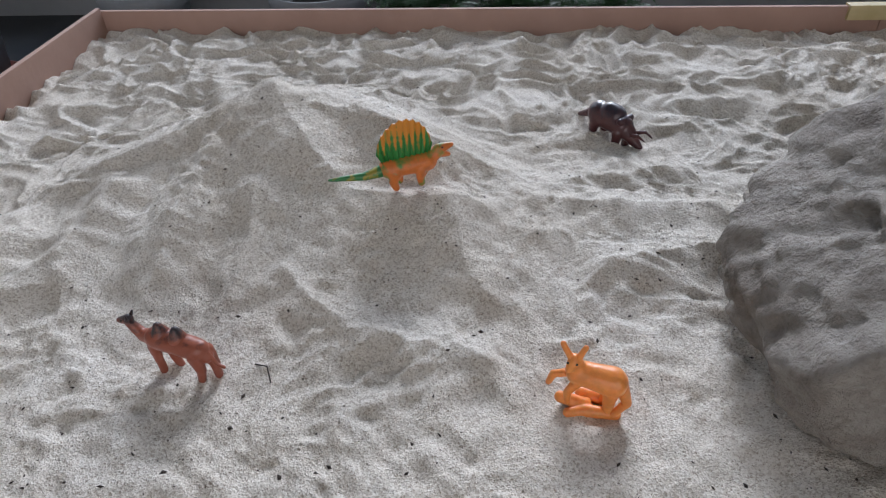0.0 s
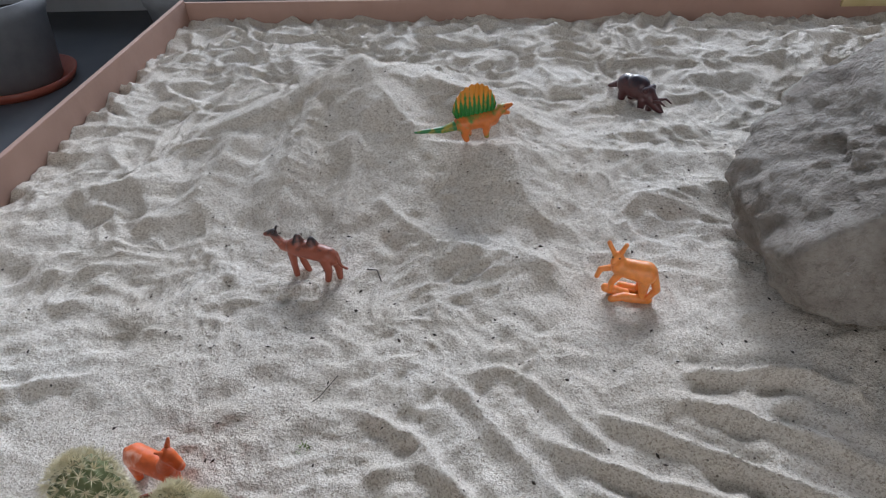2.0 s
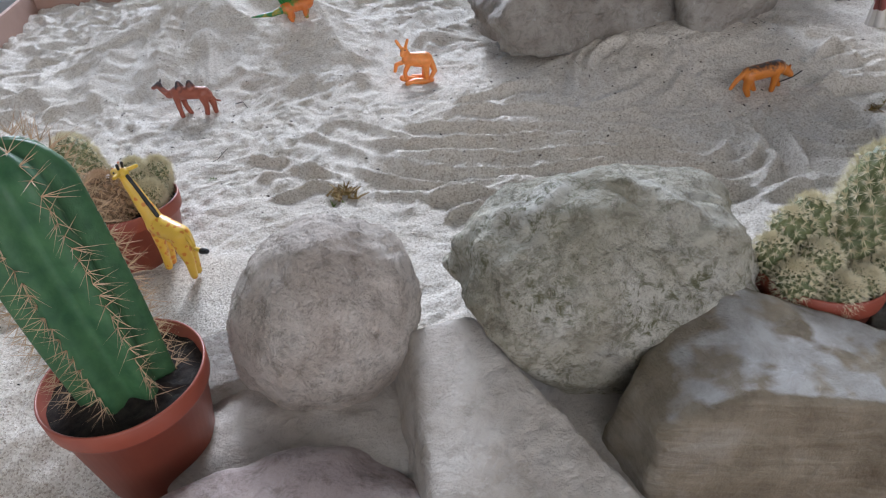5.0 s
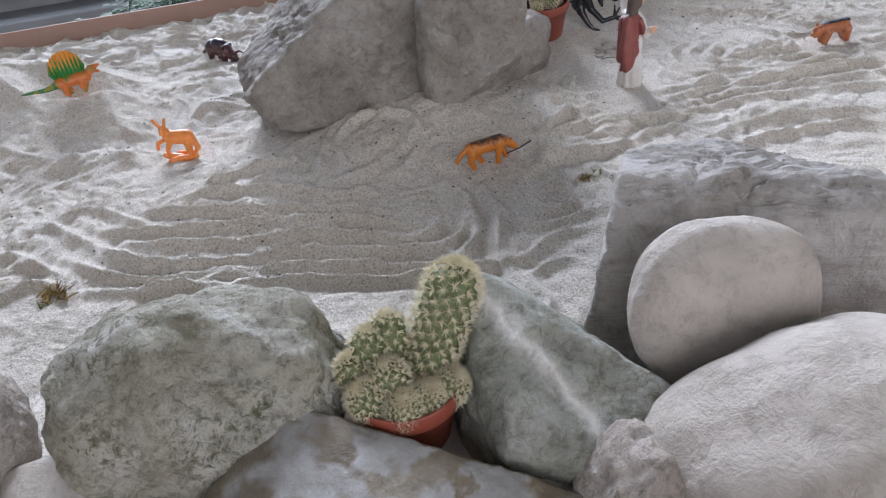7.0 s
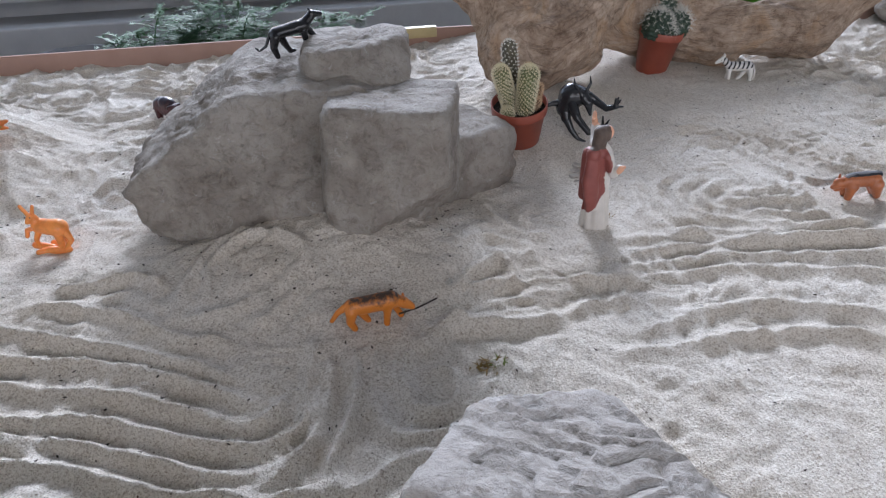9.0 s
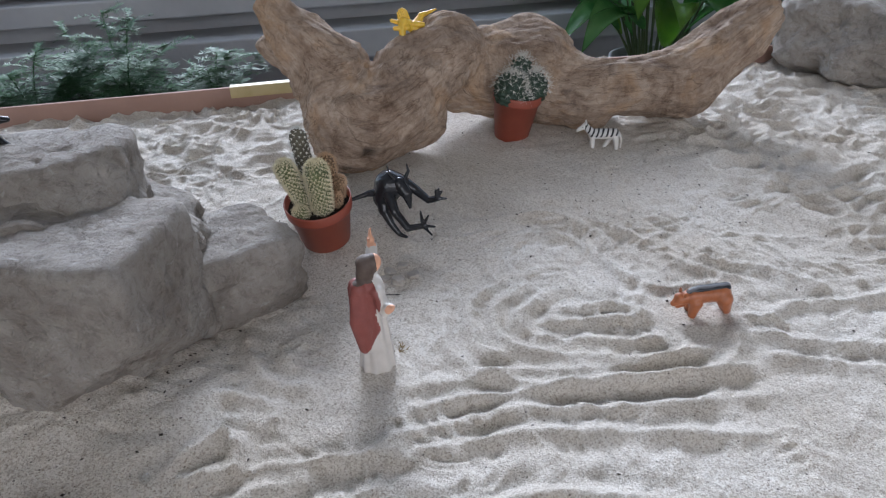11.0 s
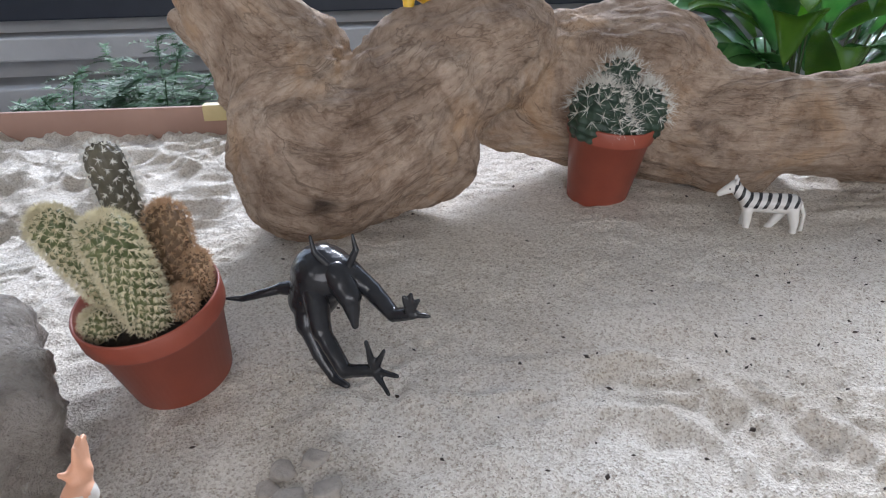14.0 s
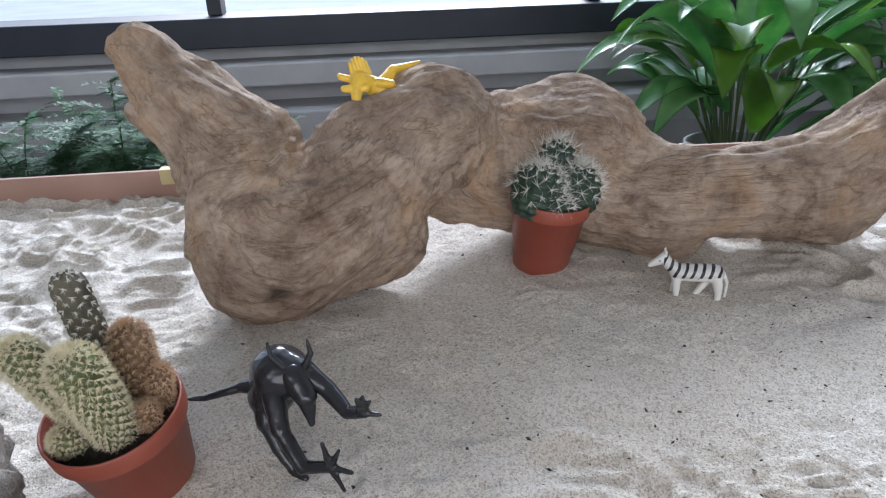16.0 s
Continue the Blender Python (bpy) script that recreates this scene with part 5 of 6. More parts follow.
# striped-back bear
BEAR = plastic("brown_orange_plastic", (0.42, 0.14, 0.055), rough=0.34)
bear = toy("toy_chipmunk", pose(0.845, 0.215, on_sand(0.845, 0.215), 0, 0, 178) @ Matrix.Diagonal((1.08, 1.08, 1.08, 1)), "orange brown plastic animal with a shiny black back")
body(bear, [((-1.3, 0, 1.55), (1.0, 0, 1.6), 0.66, 0.6), ((1.2, 0, 1.55), (1.9, 0, 1.5), 0.48, 0.44), ((1.9, 0, 1.4), (2.35, 0, 1.15), 0.36, 0.22), ((1.6, 0, 1.1), (2.0, 0, 0.9), 0.3, 0.2)]
     + legs([(0.8, 0.35, 1.2, 0.85, 0.9, 0.5), (0.7, -0.35, 1.2, 0.9, 0.75, 0.46), (-1.4, 0.35, 1.2, -1.6, -1.8, 0.62), (-1.4, -0.35, 1.2, -1.7, -1.95, 0.56)], 0.3), BEAR)
body(bear, [((-1.9, 0, 1.5), (-2.3, 0, 0.7), 0.2, 0.16)], BEAR, name="tail")
for s in (-1, 1):
    body(bear, [((1.75, 0.3 * s, 1.9), (1.75, 0.36 * s, 2.1), 0.13, 0.10)], BEAR, 0.0004, 1, "ear")


def striped(name, a, b, scale, lean=0.0, low=0.45, high=0.55, wobble=2.0, axis=(1, 0, 0)):
    t = Tree(name)
    x = t.node("ShaderNodeVectorMath", 1, Vector=t.where)
    n = t.nodes[-1]
    n.operation = "DOT_PRODUCT"
    n.inputs[1].default_value = axis
    x = t.math("ADD", t.math("MULTIPLY", x, scale), t.math("MULTIPLY", t.noise(90, 2), wobble))
    s = t.math("ADD", t.math("MULTIPLY", t.math("SINE", x), 0.5), 0.5)
    return t, t.ramp(s, [(low, a), (high, b)])


# the grey is the toy's stripes and also its back's sheen, as colour
t, c = striped("black_grey_sheen_back", (0.012, 0.013, 0.018), (0.20, 0.20, 0.21), 900, axis=(0, 1, 0), wobble=1.5, low=0.6, high=0.8)
BACK = t.done(c, 0.3)
body(bear, [((-1.6, 0, 2.0), (0.6, 0, 2.05), 0.34, 0.34), ((0.8, 0, 2.0), (1.2, 0, 1.95), 0.34, 0.3)], BACK, name="back_stripe", label="black back with grey stripes and a painted sheen")

# zebra
WHITE = plastic("white_plastic", (0.72, 0.70, 0.66), rough=0.35, sss=0.1)
t, c = striped("zebra_stripes", (0.55, 0.535, 0.51), (0.012, 0.012, 0.014), 1150, axis=(1, 0, 0.45), low=0.62, high=0.70, wobble=3.0)
z = t.node("ShaderNodeSeparateXYZ", 2, Vector=t.where)
f = t.nodes.new("ShaderNodeClamp")
t.links.new(t.math("DIVIDE", t.math("SUBTRACT", t.math("ADD", z, t.math("MULTIPLY", t.noise(200, 2), 0.004)), 0.0235), 0.0008), f.inputs[0])
x = t.node("ShaderNodeSeparateXYZ", 0, Vector=t.where)
g = t.math("LESS_THAN", x, 0.0185)
ZEBRA = t.done(t.mix(t.math("MULTIPLY", f.outputs[0], g), (0.70, 0.68, 0.64), c), 0.36)
zebra = toy("toy_zebra", pose(0.885, 0.492, on_sand(0.885, 0.492, 0.007), 0, 4, 163), "white plastic zebra with black stripes sunk in sand")
body(zebra, [((-1.4, 0, 2.3), (0.9, 0, 2.4), 0.62, 0.6), ((1.0, 0, 2.5), (1.75, 0, 3.35), 0.48, 0.34), ((1.8, 0, 3.45), (2.65, 0, 2.95), 0.36, 0.18)]
     + legs([(1.0, 0.3, 2.0, 1.0, 0.95, 0.3), (0.9, -0.3, 2.0, 1.1, 1.25, 0.3), (-1.5, 0.3, 2.0, -1.65, -1.6, 0.36), (-1.2, -0.3, 2.0, -0.6, 0.1, 0.32)], 0.17), ZEBRA, name="body")
body(zebra, [((-1.9, 0, 2.4), (-2.2, 0, 1.6), 0.13, 0.12), ((-2.2, 0, 1.6), (-2.1, 0, 0.5), 0.12, 0.13)], WHITE, 0.0005, name="tail")
for s in (-1, 1):
    body(zebra, [((1.75, 0.2 * s, 3.65), (1.7, 0.26 * s, 4.0), 0.12, 0.07)], WHITE, 0.0004, 1, "ear")
eyes(zebra, 2.1, 0.27, 3.35)

# giraffe
def spotted():
    t = Tree("yellow_with_orange_spots")
    cells = t.nodes.new("ShaderNodeTexVoronoi")
    t.put(cells.inputs["Vector"], t.where), t.put(cells.inputs["Scale"], 260.0)
    spot = t.ramp(cells.outputs["Distance"], [(0.30, (1, 1, 1)), (0.42, (0, 0, 0))])
    c = t.mix(t.math("MULTIPLY", spot, t.math("GREATER_THAN", t.noise(120, 2), 0.46)), (0.80, 0.50, 0.06), (0.68, 0.24, 0.03))
    return t.done(c, 0.36, t.bump(t.noise(420, 3), 0.2, 0.0005))


GIRAFFE = spotted()
YELLOW = plastic("yellow_plastic", (0.82, 0.52, 0.05), rough=0.35, sss=0.1)
gir = toy("toy_giraffe", pose(-0.0775, 0.017, 0.008, 0, 0, 138) @ Matrix.Diagonal((1.04, 1.04, 1.04, 1)), "yellow plastic giraffe with orange spots and black-tipped tail")
body(gir, [((-1.2, 0, 2.9), (0.6, 0, 3.2), 0.62, 0.66), ((0.7, 0, 3.4), (1.9, 0, 6.2), 0.55, 0.28)]
     + legs([(0.6, 0.25, 2.7, 0.7, 0.9, 0.36), (0.6, -0.25, 2.7, 0.8, 1.1, 0.36), (-1.2, 0.25, 2.6, -1.5, -1.4, 0.42), (-1.2, -0.25, 2.6, -1.3, -1.2, 0.42)], 0.22), GIRAFFE)
body(gir, [((1.9, 0, 6.4), (2.7, 0, 6.3), 0.36, 0.24)], YELLOW, name="head")
body(gir, [((0.25, 0, 3.9), (1.55, 0, 6.3), 0.12, 0.12)], EYE, 0.0005, name="mane", label="black painted mane")
body(gir, [((-1.7, 0, 3.0), (-2.1, 0, 2.2), 0.16, 0.13), ((-2.1, 0, 2.2), (-2.7, 0, 2.2), 0.13, 0.12)], YELLOW, 0.0005, name="tail")
body(gir, [((-2.75, 0, 2.2), (-3.15, 0, 2.3), 0.2, 0.16)], EYE, 0.0005, name="tail_tip", label="black tail tip")
for s in (-1, 1):
    body(gir, [((1.8, 0.3 * s, 6.5), (1.6, 0.75 * s, 6.55), 0.13, 0.12)], YELLOW, 0.0005, 1, "ear")
    body(gir, [((1.9, 0.14 * s, 6.7), (1.85, 0.16 * s, 7.0), 0.08, 0.09)], EYE, 0.0004, 1, "horn")
eyes(gir, 2.25, 0.3, 6.5)

# orange foal behind the clump
FOAL = plastic("bright_orange_plastic", (0.78, 0.15, 0.035), (0.85, 0.42, 0.30), 0.35, 120, low=0.55, high=0.7)
foal = toy("toy_foal", pose(-0.141, 0.126, on_sand(-0.141, 0.126), 0, 0, -20) @ Matrix.Diagonal((1.0, 1.0, 1.0, 1)), "bright orange plastic foal behind a cactus pot")
body(foal, [((-1.3, 0, 2.0), (0.8, 0, 2.0), 0.66, 0.6), ((0.8, 0, 2.2), (1.5, 0, 3.5), 0.5, 0.36), ((1.5, 0, 3.7), (2.1, 0, 3.1), 0.4, 0.26)]
     + legs([(0.8, 0.3, 1.8, 0.8, 0.8, 0.3), (1.0, -0.3, 1.8, 1.6, 1.9, 0.3), (-1.2, 0.3, 1.8, -1.3, -1.2, 0.36), (-1.3, -0.3, 1.8, -1.5, -1.5, 0.36)], 0.2), FOAL)
body(foal, [((-1.8, 0, 2.2), (-2.3, 0, 1.5), 0.22, 0.14)], FOAL, name="tail")
for s in (-1, 1):
    body(foal, [((1.4, 0.2 * s, 4.0), (1.4, 0.45 * s, 4.4), 0.14, 0.07)], FOAL, 0.0004, 1, "ear")

# shiny black horned creature
CREATURE = plastic("shiny_black_rubber", (0.022, 0.023, 0.026), rough=0.22, bump=0.12)
beast = toy("toy_horned_creature", pose(0.633, 0.391, on_sand(0.640, 0.378, 0.001), 0, 0, 0) @ Matrix.Diagonal((0.99, 0.99, 0.99, 1)), "shiny black rubber horned creature bent over with outstretched arms")
body(beast, [((-1.0, 0.8, 3.3), (-0.4, 0.9, 4.5), 1.1, 1.45), ((-0.4, 0.9, 4.5), (0.5, 0.3, 4.7), 1.45, 0.95), ((-1.1, 0.6, 3.2), (-1.2, 0.0, 2.4), 0.8, 0.55),
             ((-1.2, 0.0, 2.4), (-0.7, -0.7, 1.2), 0.48, 0.34), ((-0.7, -0.7, 1.2), (-0.1, -1.2, 0.3), 0.32, 0.26), ((-0.1, -1.2, 0.25), (0.5, -1.7, 0.15), 0.28, 0.18)], CREATURE, 0.0006, 9)
body(beast, [((0.4, 0.0, 4.9), (0.9, -0.7, 4.2), 0.7, 0.55), ((0.9, -0.7, 4.2), (1.1, -1.2, 3.0), 0.5, 0.16)], CREATURE, 0.0006, 6, "head")
body(beast, [((0.6, 0.5, 5.0), (1.9, -0.3, 4.2), 0.62, 0.44), ((1.9, -0.3, 4.2), (2.8, -1.4, 3.6), 0.44, 0.34), ((2.8, -1.4, 3.6), (3.6, -2.0, 4.0), 0.32, 0.28)] + [((3.5, -2.0, 4.0), (3.6 + dx, -2.3, 4.6 + dz), 0.19, 0.10) for dx, dz in ((-0.3, 0.4), (0.0, 0.5), (0.3, 0.2), (0.7, -0.6))], CREATURE, 0.0006, 6, "arm")
body(beast, [((-0.7, 0.1, 4.2), (-0.4, -1.2, 2.8), 0.62, 0.46), ((-0.4, -1.2, 2.8), (0.6, -2.4, 1.5), 0.42, 0.34), ((0.6, -2.4, 1.5), (2.0, -3.0, 1.9), 0.32, 0.26)] + [((1.9, -3.0, 1.9), (2.1 + dx, -3.2 - dy, 2.1 + dz), 0.19, 0.10) for dx, dy, dz in ((-0.4, 0.0, 1.4), (0.3, 0.1, 1.0), (0.8, 0.4, -0.1), (0.4, 0.8, -0.7))], CREATURE, 0.0006, 6, "arm")
for s in (-1, 1):
    body(beast, [((0.5 + 0.4 * s, 0.0, 5.3), (0.4 + 0.9 * s, 0.0, 6.1), 0.2, 0.15), ((0.4 + 0.9 * s, 0.0, 6.1), (0.3 + 0.9 * s, 0.1, 6.8), 0.15, 0.06)], CREATURE, 0.0005, 1, "horn")
body(beast, [((-1.4, 1.0, 3.8), (-2.4, 1.2, 3.7), 0.42, 0.3), ((-2.4, 1.2, 3.7), (-4.2, 1.1, 3.3), 0.26, 0.16), ((-4.2, 1.1, 3.3), (-5.2, 0.9, 3.5), 0.16, 0.05)], CREATURE, 0.0006, 5, "tail")

# yellow spiky dinosaur on the driftwood
drag = toy("toy_spiky_dinosaur", pose(0.686, 0.566, 0.137, 0, 4, 200) @ Matrix.Diagonal((1.08, 1.08, 1.08, 1)), "bright yellow plastic spiky dinosaur climbing on driftwood")
body(drag, [((-0.4, 0, 1.0), (0.9, 0, 1.9), 0.62, 0.5), ((0.9, 0.1, 1.9), (1.3, 0.5, 1.2), 0.5, 0.34), ((1.3, 0.5, 1.1), (1.5, 0.8, 0.5), 0.34, 0.26),
            ((0.7, 0.6, 1.4), (1.9, 0.2, 1.5), 0.28, 0.22), ((0.9, -0.3, 1.7), (1.8, -0.5, 2.1), 0.26, 0.2), ((-0.2, 0.4, 1.0), (-0.7, 1.1, 0.5), 0.38, 0.24), ((-0.2, 0.4, 1.5), (-0.8, 0.9, 1.4), 0.34, 0.28)], YELLOW)
body(drag, [((-0.6, -0.1, 1.2), (-1.6, -0.5, 1.9), 0.5, 0.32), ((-1.6, -0.5, 1.9), (-3.6, -0.9, 2.0), 0.30, 0.10)], YELLOW, name="tail")
for k in range(6):
    u = k / 5
    body(drag, [((0.2 + 0.9 * u, -0.1, 2.1 + 0.3 * math.sin(u * 3)), (0.25 + 1.0 * u, -0.15, 2.75 + 0.35 * math.sin(u * 3)), 0.22, 0.10)], YELLOW, 0.0005, 1, "spike")

# robed figurine: one mesh with painted areas
def figurine():
    rods = [((0, 0, 0.3), (0, 0, 4.2), 1.35, 0.95), ((0, 0, 4.2), (0.0, 0, 7.4), 0.95, 0.95), ((0, 0, 7.6), (0.05, 0, 8.5), 0.6, 0.4),
            ((0.3, 0, 9.3), (0.2, 0, 9.0), 0.62, 0.56), ((-0.2, 0, 9.3), (-0.45, 0, 8.0), 0.66, 0.52), ((0.1, 0.6, 7.6), (0.6, 2.0, 7.5), 0.55, 0.56), ((0.6, 2.0, 7.5), (1.05, 3.1, 8.5), 0.52, 0.42), ((1.05, 3.2, 8.6), (1.1, 3.4, 9.0), 0.22, 0.28),
            ((1.1, 3.3, 9.1), (1.15, 3.35, 9.75), 0.14, 0.09), ((1.1, 3.5, 9.1), (1.2, 3.6, 9.85), 0.14, 0.09), ((1.1, 3.65, 9.0), (1.2, 3.85, 9.65), 0.14, 0.09), ((1.0, 3.3, 8.9), (0.8, 3.05, 9.3), 0.12, 0.08),
            ((0.2, -0.8, 7.4), (0.6, -1.4, 6.1), 0.5, 0.48), ((0.6, -1.4, 6.1), (0.8, -2.0, 6.7), 0.46, 0.36), ((0.8, -2.0, 6.7), (0.9, -2.4, 7.0), 0.24, 0.16), ((-0.9, -0.3, 7.6), (-1.1, -0.4, 5.0), 0.62, 0.72), ((-1.1, -0.4, 5.0), (-0.8, -0.6, 2.6), 0.75, 0.55), ((-0.9, 0.5, 7.4), (-0.9, 0.5, 3.4), 0.55, 0.6)]

    def folds(p, n):
        q = p / K
        a = math.atan2(q.y, q.x)
        return p + n * K * (0.07 * math.sin(a * 9 + q.z * 0.25) * (1 if q.z < 7.3 else 0.0) + 0.05 * noise.noise(q * 1.3))

    data = moulded(rods, 0.0008, 3, K, shape=folds)
    mats = [plain("figurine_white", (0.58, 0.54, 0.49), (0.70, 0.66, 0.61), 60, 0.5), plain("figurine_red_brown", (0.20, 0.055, 0.045), (0.27, 0.075, 0.06), 80, 0.5), plain("figurine_hair", (0.075, 0.05, 0.04), (0.13, 0.095, 0.075), 150, 0.6), plain("figurine_skin", (0.70, 0.36, 0.22), (0.76, 0.42, 0.27), 60, 0.5)]
    ob = part("figurine", data, mats[0])
    for m in mats[1:]:
        data.materials.append(m)
    for f in data.polygons:
        x, y, z = f.center / K
        if (z > 8.72 and y > 2.8) or (y < -2.1 and z > 6.0):
            f.material_index = 3
        elif z > 8.75 and 0.45 < x < 1.15 and abs(y) < 0.75:
            f.material_index = 3
        elif x < 1.0 and abs(y) < 0.85 and z > 8.05 + max(0, x) * 1.6:
            f.material_index = 2
        elif x < 0.12 + 0.12 * math.sin(z * 2) - 0.5 * max(0, 4.2 - z) and 2.0 < z < 8.3 and y < 1.2:
            f.material_index = 1
    ob.matrix_world = pose(0.589, 0.219, on_sand(0.589, 0.219, 0.003), 0, 0, 8) @ Matrix.Diagonal((0.96, 0.96, 0.96, 1))
    tagged(ob, "painted robed figurine with red brown cloak standing in sand", "figurine")


figurine()

# ---- small things in the sand ----
rng = random.Random(5)
for x, y, r in ((0.605, 0.312, 0.0075), (0.620, 0.318, 0.0082), (0.634, 0.322, 0.0074), (0.616, 0.333, 0.0068), (0.628, 0.337, 0.0065), (0.611, 0.326, 0.0060)):
    stone("pebble", (x, y, on_sand(x, y) + r * 0.05), (r * 0.85, r * 0.7, r * 0.5), (14 * rng.random(), 14 * rng.random(), 90 * rng.random()), PALE_FACE, "small pale grey pebble half sunk in sand", int(r * 1e5), [((0, 0.2, 1), 0.7), ((0.8, 0.3, 0.3), 0.75)], divisions=4, rough=0.03, power=3, group="pebbles in the sand")

MOSS = plain("dry_moss", (0.20, 0.11, 0.03), (0.30, 0.21, 0.06), 300, 0.8, 0.6)
GREEN_SHOOT = plain("green_shoots", (0.10, 0.17, 0.03), (0.20, 0.24, 0.05), 300, 0.6)


def tuft(x, y, size, count, material, label, seed):
    r = random.Random(seed)
    verts, faces = [], []
    for _ in range(count):
        a = r.uniform(0, 6.28)
        p = Vector((r.gauss(0, size * 0.28), r.gauss(0, size * 0.28), 0.0))
        d = Vector((math.cos(a), math.sin(a), r.uniform(0.1, 1.6))).normalized()
        bend = Vector((math.cos(a), math.sin(a), -0.5))
        side = d.cross(Vector((0, 0, 1))).normalized() * size * 0.07
        long = size * r.uniform(0.2, 0.55)
        first = len(verts)
        for k in range(4):
            u = k / 3
            c = p + d * long * u + bend * long * 0.25 * u * u
            verts.extend([c + side * (1 - u * 0.8), c - side * (1 - u * 0.8) + Vector((0, 0, size * 0.02))])
        for k in range(3):
            i = first + 2 * k
            faces.append((i, i + 1, i + 3, i + 2))
    data = bpy.data.meshes.new("moss")
    data.from_pydata(verts, [], faces)
    ob = part("moss_tuft", data, material)
    ob.location = (x, y, on_sand(x, y, 0.0005))
    return tagged(ob, label, "moss", "dry tufts in the sand")


tuft(0.456, 0.062, 0.014, 60, MOSS, "small brownish dry moss tuft on sand", 1)
tuft(0.460, 0.060, 0.012, 9, GREEN_SHOOT, "small green moss tuft on sand", 2)
tuft(0.031, 0.086, 0.017, 80, MOSS, "brown dry moss tuft on sand", 3)
tuft(0.026, 0.078, 0.012, 9, GREEN_SHOOT, "thin green shoots on sand", 4)
tuft(0.607, 0.232, 0.010, 30, MOSS, "small brown dry tuft by the figurine", 7)
tuft(-0.072, 0.150, 0.006, 14, GREEN_SHOOT, "tiny green shoot on sand", 8)

t = Tree("clear_glass")
GLASS = t.done((0.95, 0.97, 0.97), 0.03, specular=0.6, Transmission_Weight=0.9)
bm = bmesh.new()
bmesh.ops.create_icosphere(bm, subdivisions=3, radius=0.0032)
bead = part("glass_bead", bm, GLASS)
bead.location = (0.444, 0.140, on_sand(0.444, 0.140) + 0.0018)
tagged(bead, "small clear glass bead half sunk in sand", "bead")

# bits of bark and soil
BARK = plain("dark_bark_bits", (0.018, 0.013, 0.010), (0.075, 0.055, 0.042), 400, 0.9, 0.5)


def bits(count, seed):
    r = random.Random(seed)
    verts, faces = [], []
    clusters = ((0.285, 0.255, 0.035), (0.235, 0.400, 0.04), (0.90, 0.42, 0.06), (0.25, 0.10, 0.09), (0.36, 0.16, 0.06), (0.45, 0.24, 0.03), (-0.14, 0.27, 0.05), (0.10, 0.42, 0.08), (0.05, 0.25, 0.1), (0.80, 0.36, 0.10))
    spots = []
    for _ in range(count):
        if r.random() < 0.62:
            cx, cy, s = r.choice(clusters)
            spots.append((r.gauss(cx, s), r.gauss(cy, s)))
        else:
            spots.append((r.uniform(-0.38, 1.25), r.uniform(-0.06, 0.78)))
    xs, ys = np.array(spots).T
    for x, y, z in zip(xs, ys, sand_height(xs, ys)):
        if not (-0.38 < x < 1.5 and -0.1 < y < 0.78):
            continue
        long = r.choice((0.0004, 0.0005, 0.0006, 0.0005, 0.0007, 0.0009, 0.0017)) * r.uniform(0.7, 1.2)
        m = pose(x, y, z + long * 0.15, r.uniform(-25, 25), r.uniform(-25, 25), r.uniform(0, 360))
        first = len(verts)
        w, h = long * r.uniform(0.3, 0.7), long * r.uniform(0.25, 0.45)
        for p in ((-long, 0, 0), (long, 0, 0), (0, w, 0), (0.2 * long, -w, 0), (0, 0, h), (0, 0, -h)):
            verts.append(m @ Vector(p))
        for f in ((0, 3, 4), (3, 1, 4), (1, 2, 4), (2, 0, 4), (3, 0, 5), (1, 3, 5), (2, 1, 5), (0, 2, 5)):
            faces.append([first + i for i in f])
    data = bpy.data.meshes.new("bark_bits")
    data.from_pydata(verts, [], faces)
    tagged(part("bark_bits", data, BARK, smooth=False), "dark bits of bark and soil strewn over the sand", "debris", kind="stuff")


bits(3600, 11)


def twig(places, radius, label="thin dark twig lying on sand"):
    curve = bpy.data.curves.new("twig", "CURVE")
    curve.dimensions, curve.bevel_depth, curve.bevel_resolution = "3D", radius, 2
    line = curve.splines.new("POLY")
    line.points.add(len(places) - 1)
    for p, (x, y, lift) in zip(line.points, places):
        p.co = (x, y, on_sand(x, y) + radius + 0.001 + lift, 1)
    ob = new("rough", curve)
    graph = bpy.context.evaluated_depsgraph_get()
    graph.update()
    data = bpy.data.meshes.new_from_object(ob.evaluated_get(graph))
    bpy.data.objects.remove(ob)
    return tagged(part("twig", data, BARK), label, "twig", "twigs on the sand")


twig([(0.262, 0.292, 0), (0.280, 0.288, 0.001), (0.305, 0.286, 0), (0.330, 0.290, 0)], 0.0006)
twig([(0.403, 0.112, 0.004), (0.417, 0.116, 0.003), (0.432, 0.124, 0.002)], 0.0006)
twig([(-0.060, 0.300, 0), (-0.052, 0.297, 0.002), (-0.048, 0.288, 0)], 0.0004)
twig([(-0.085, 0.165, 0), (-0.070, 0.185, 0.001), (-0.062, 0.200, 0)], 0.00025, "thin straw-like twig lying on sand")
twig([(0.600, 0.300, 0), (0.610, 0.296, 0.001), (0.618, 0.299, 0)], 0.0004)

# ---- plants and pots behind the tray ----
def leaf_material(name, a, b, rough=0.35):
    t = Tree(name)
    c = t.ramp(t.noise(14, 4), [(0.35, a), (0.7, b)])
    return t.done(c, rough, t.bump(t.noise(60, 4, 0.6, 0.0, t.stretched(1, 1, 0.2)), 0.2, 0.003), specular=0.5)


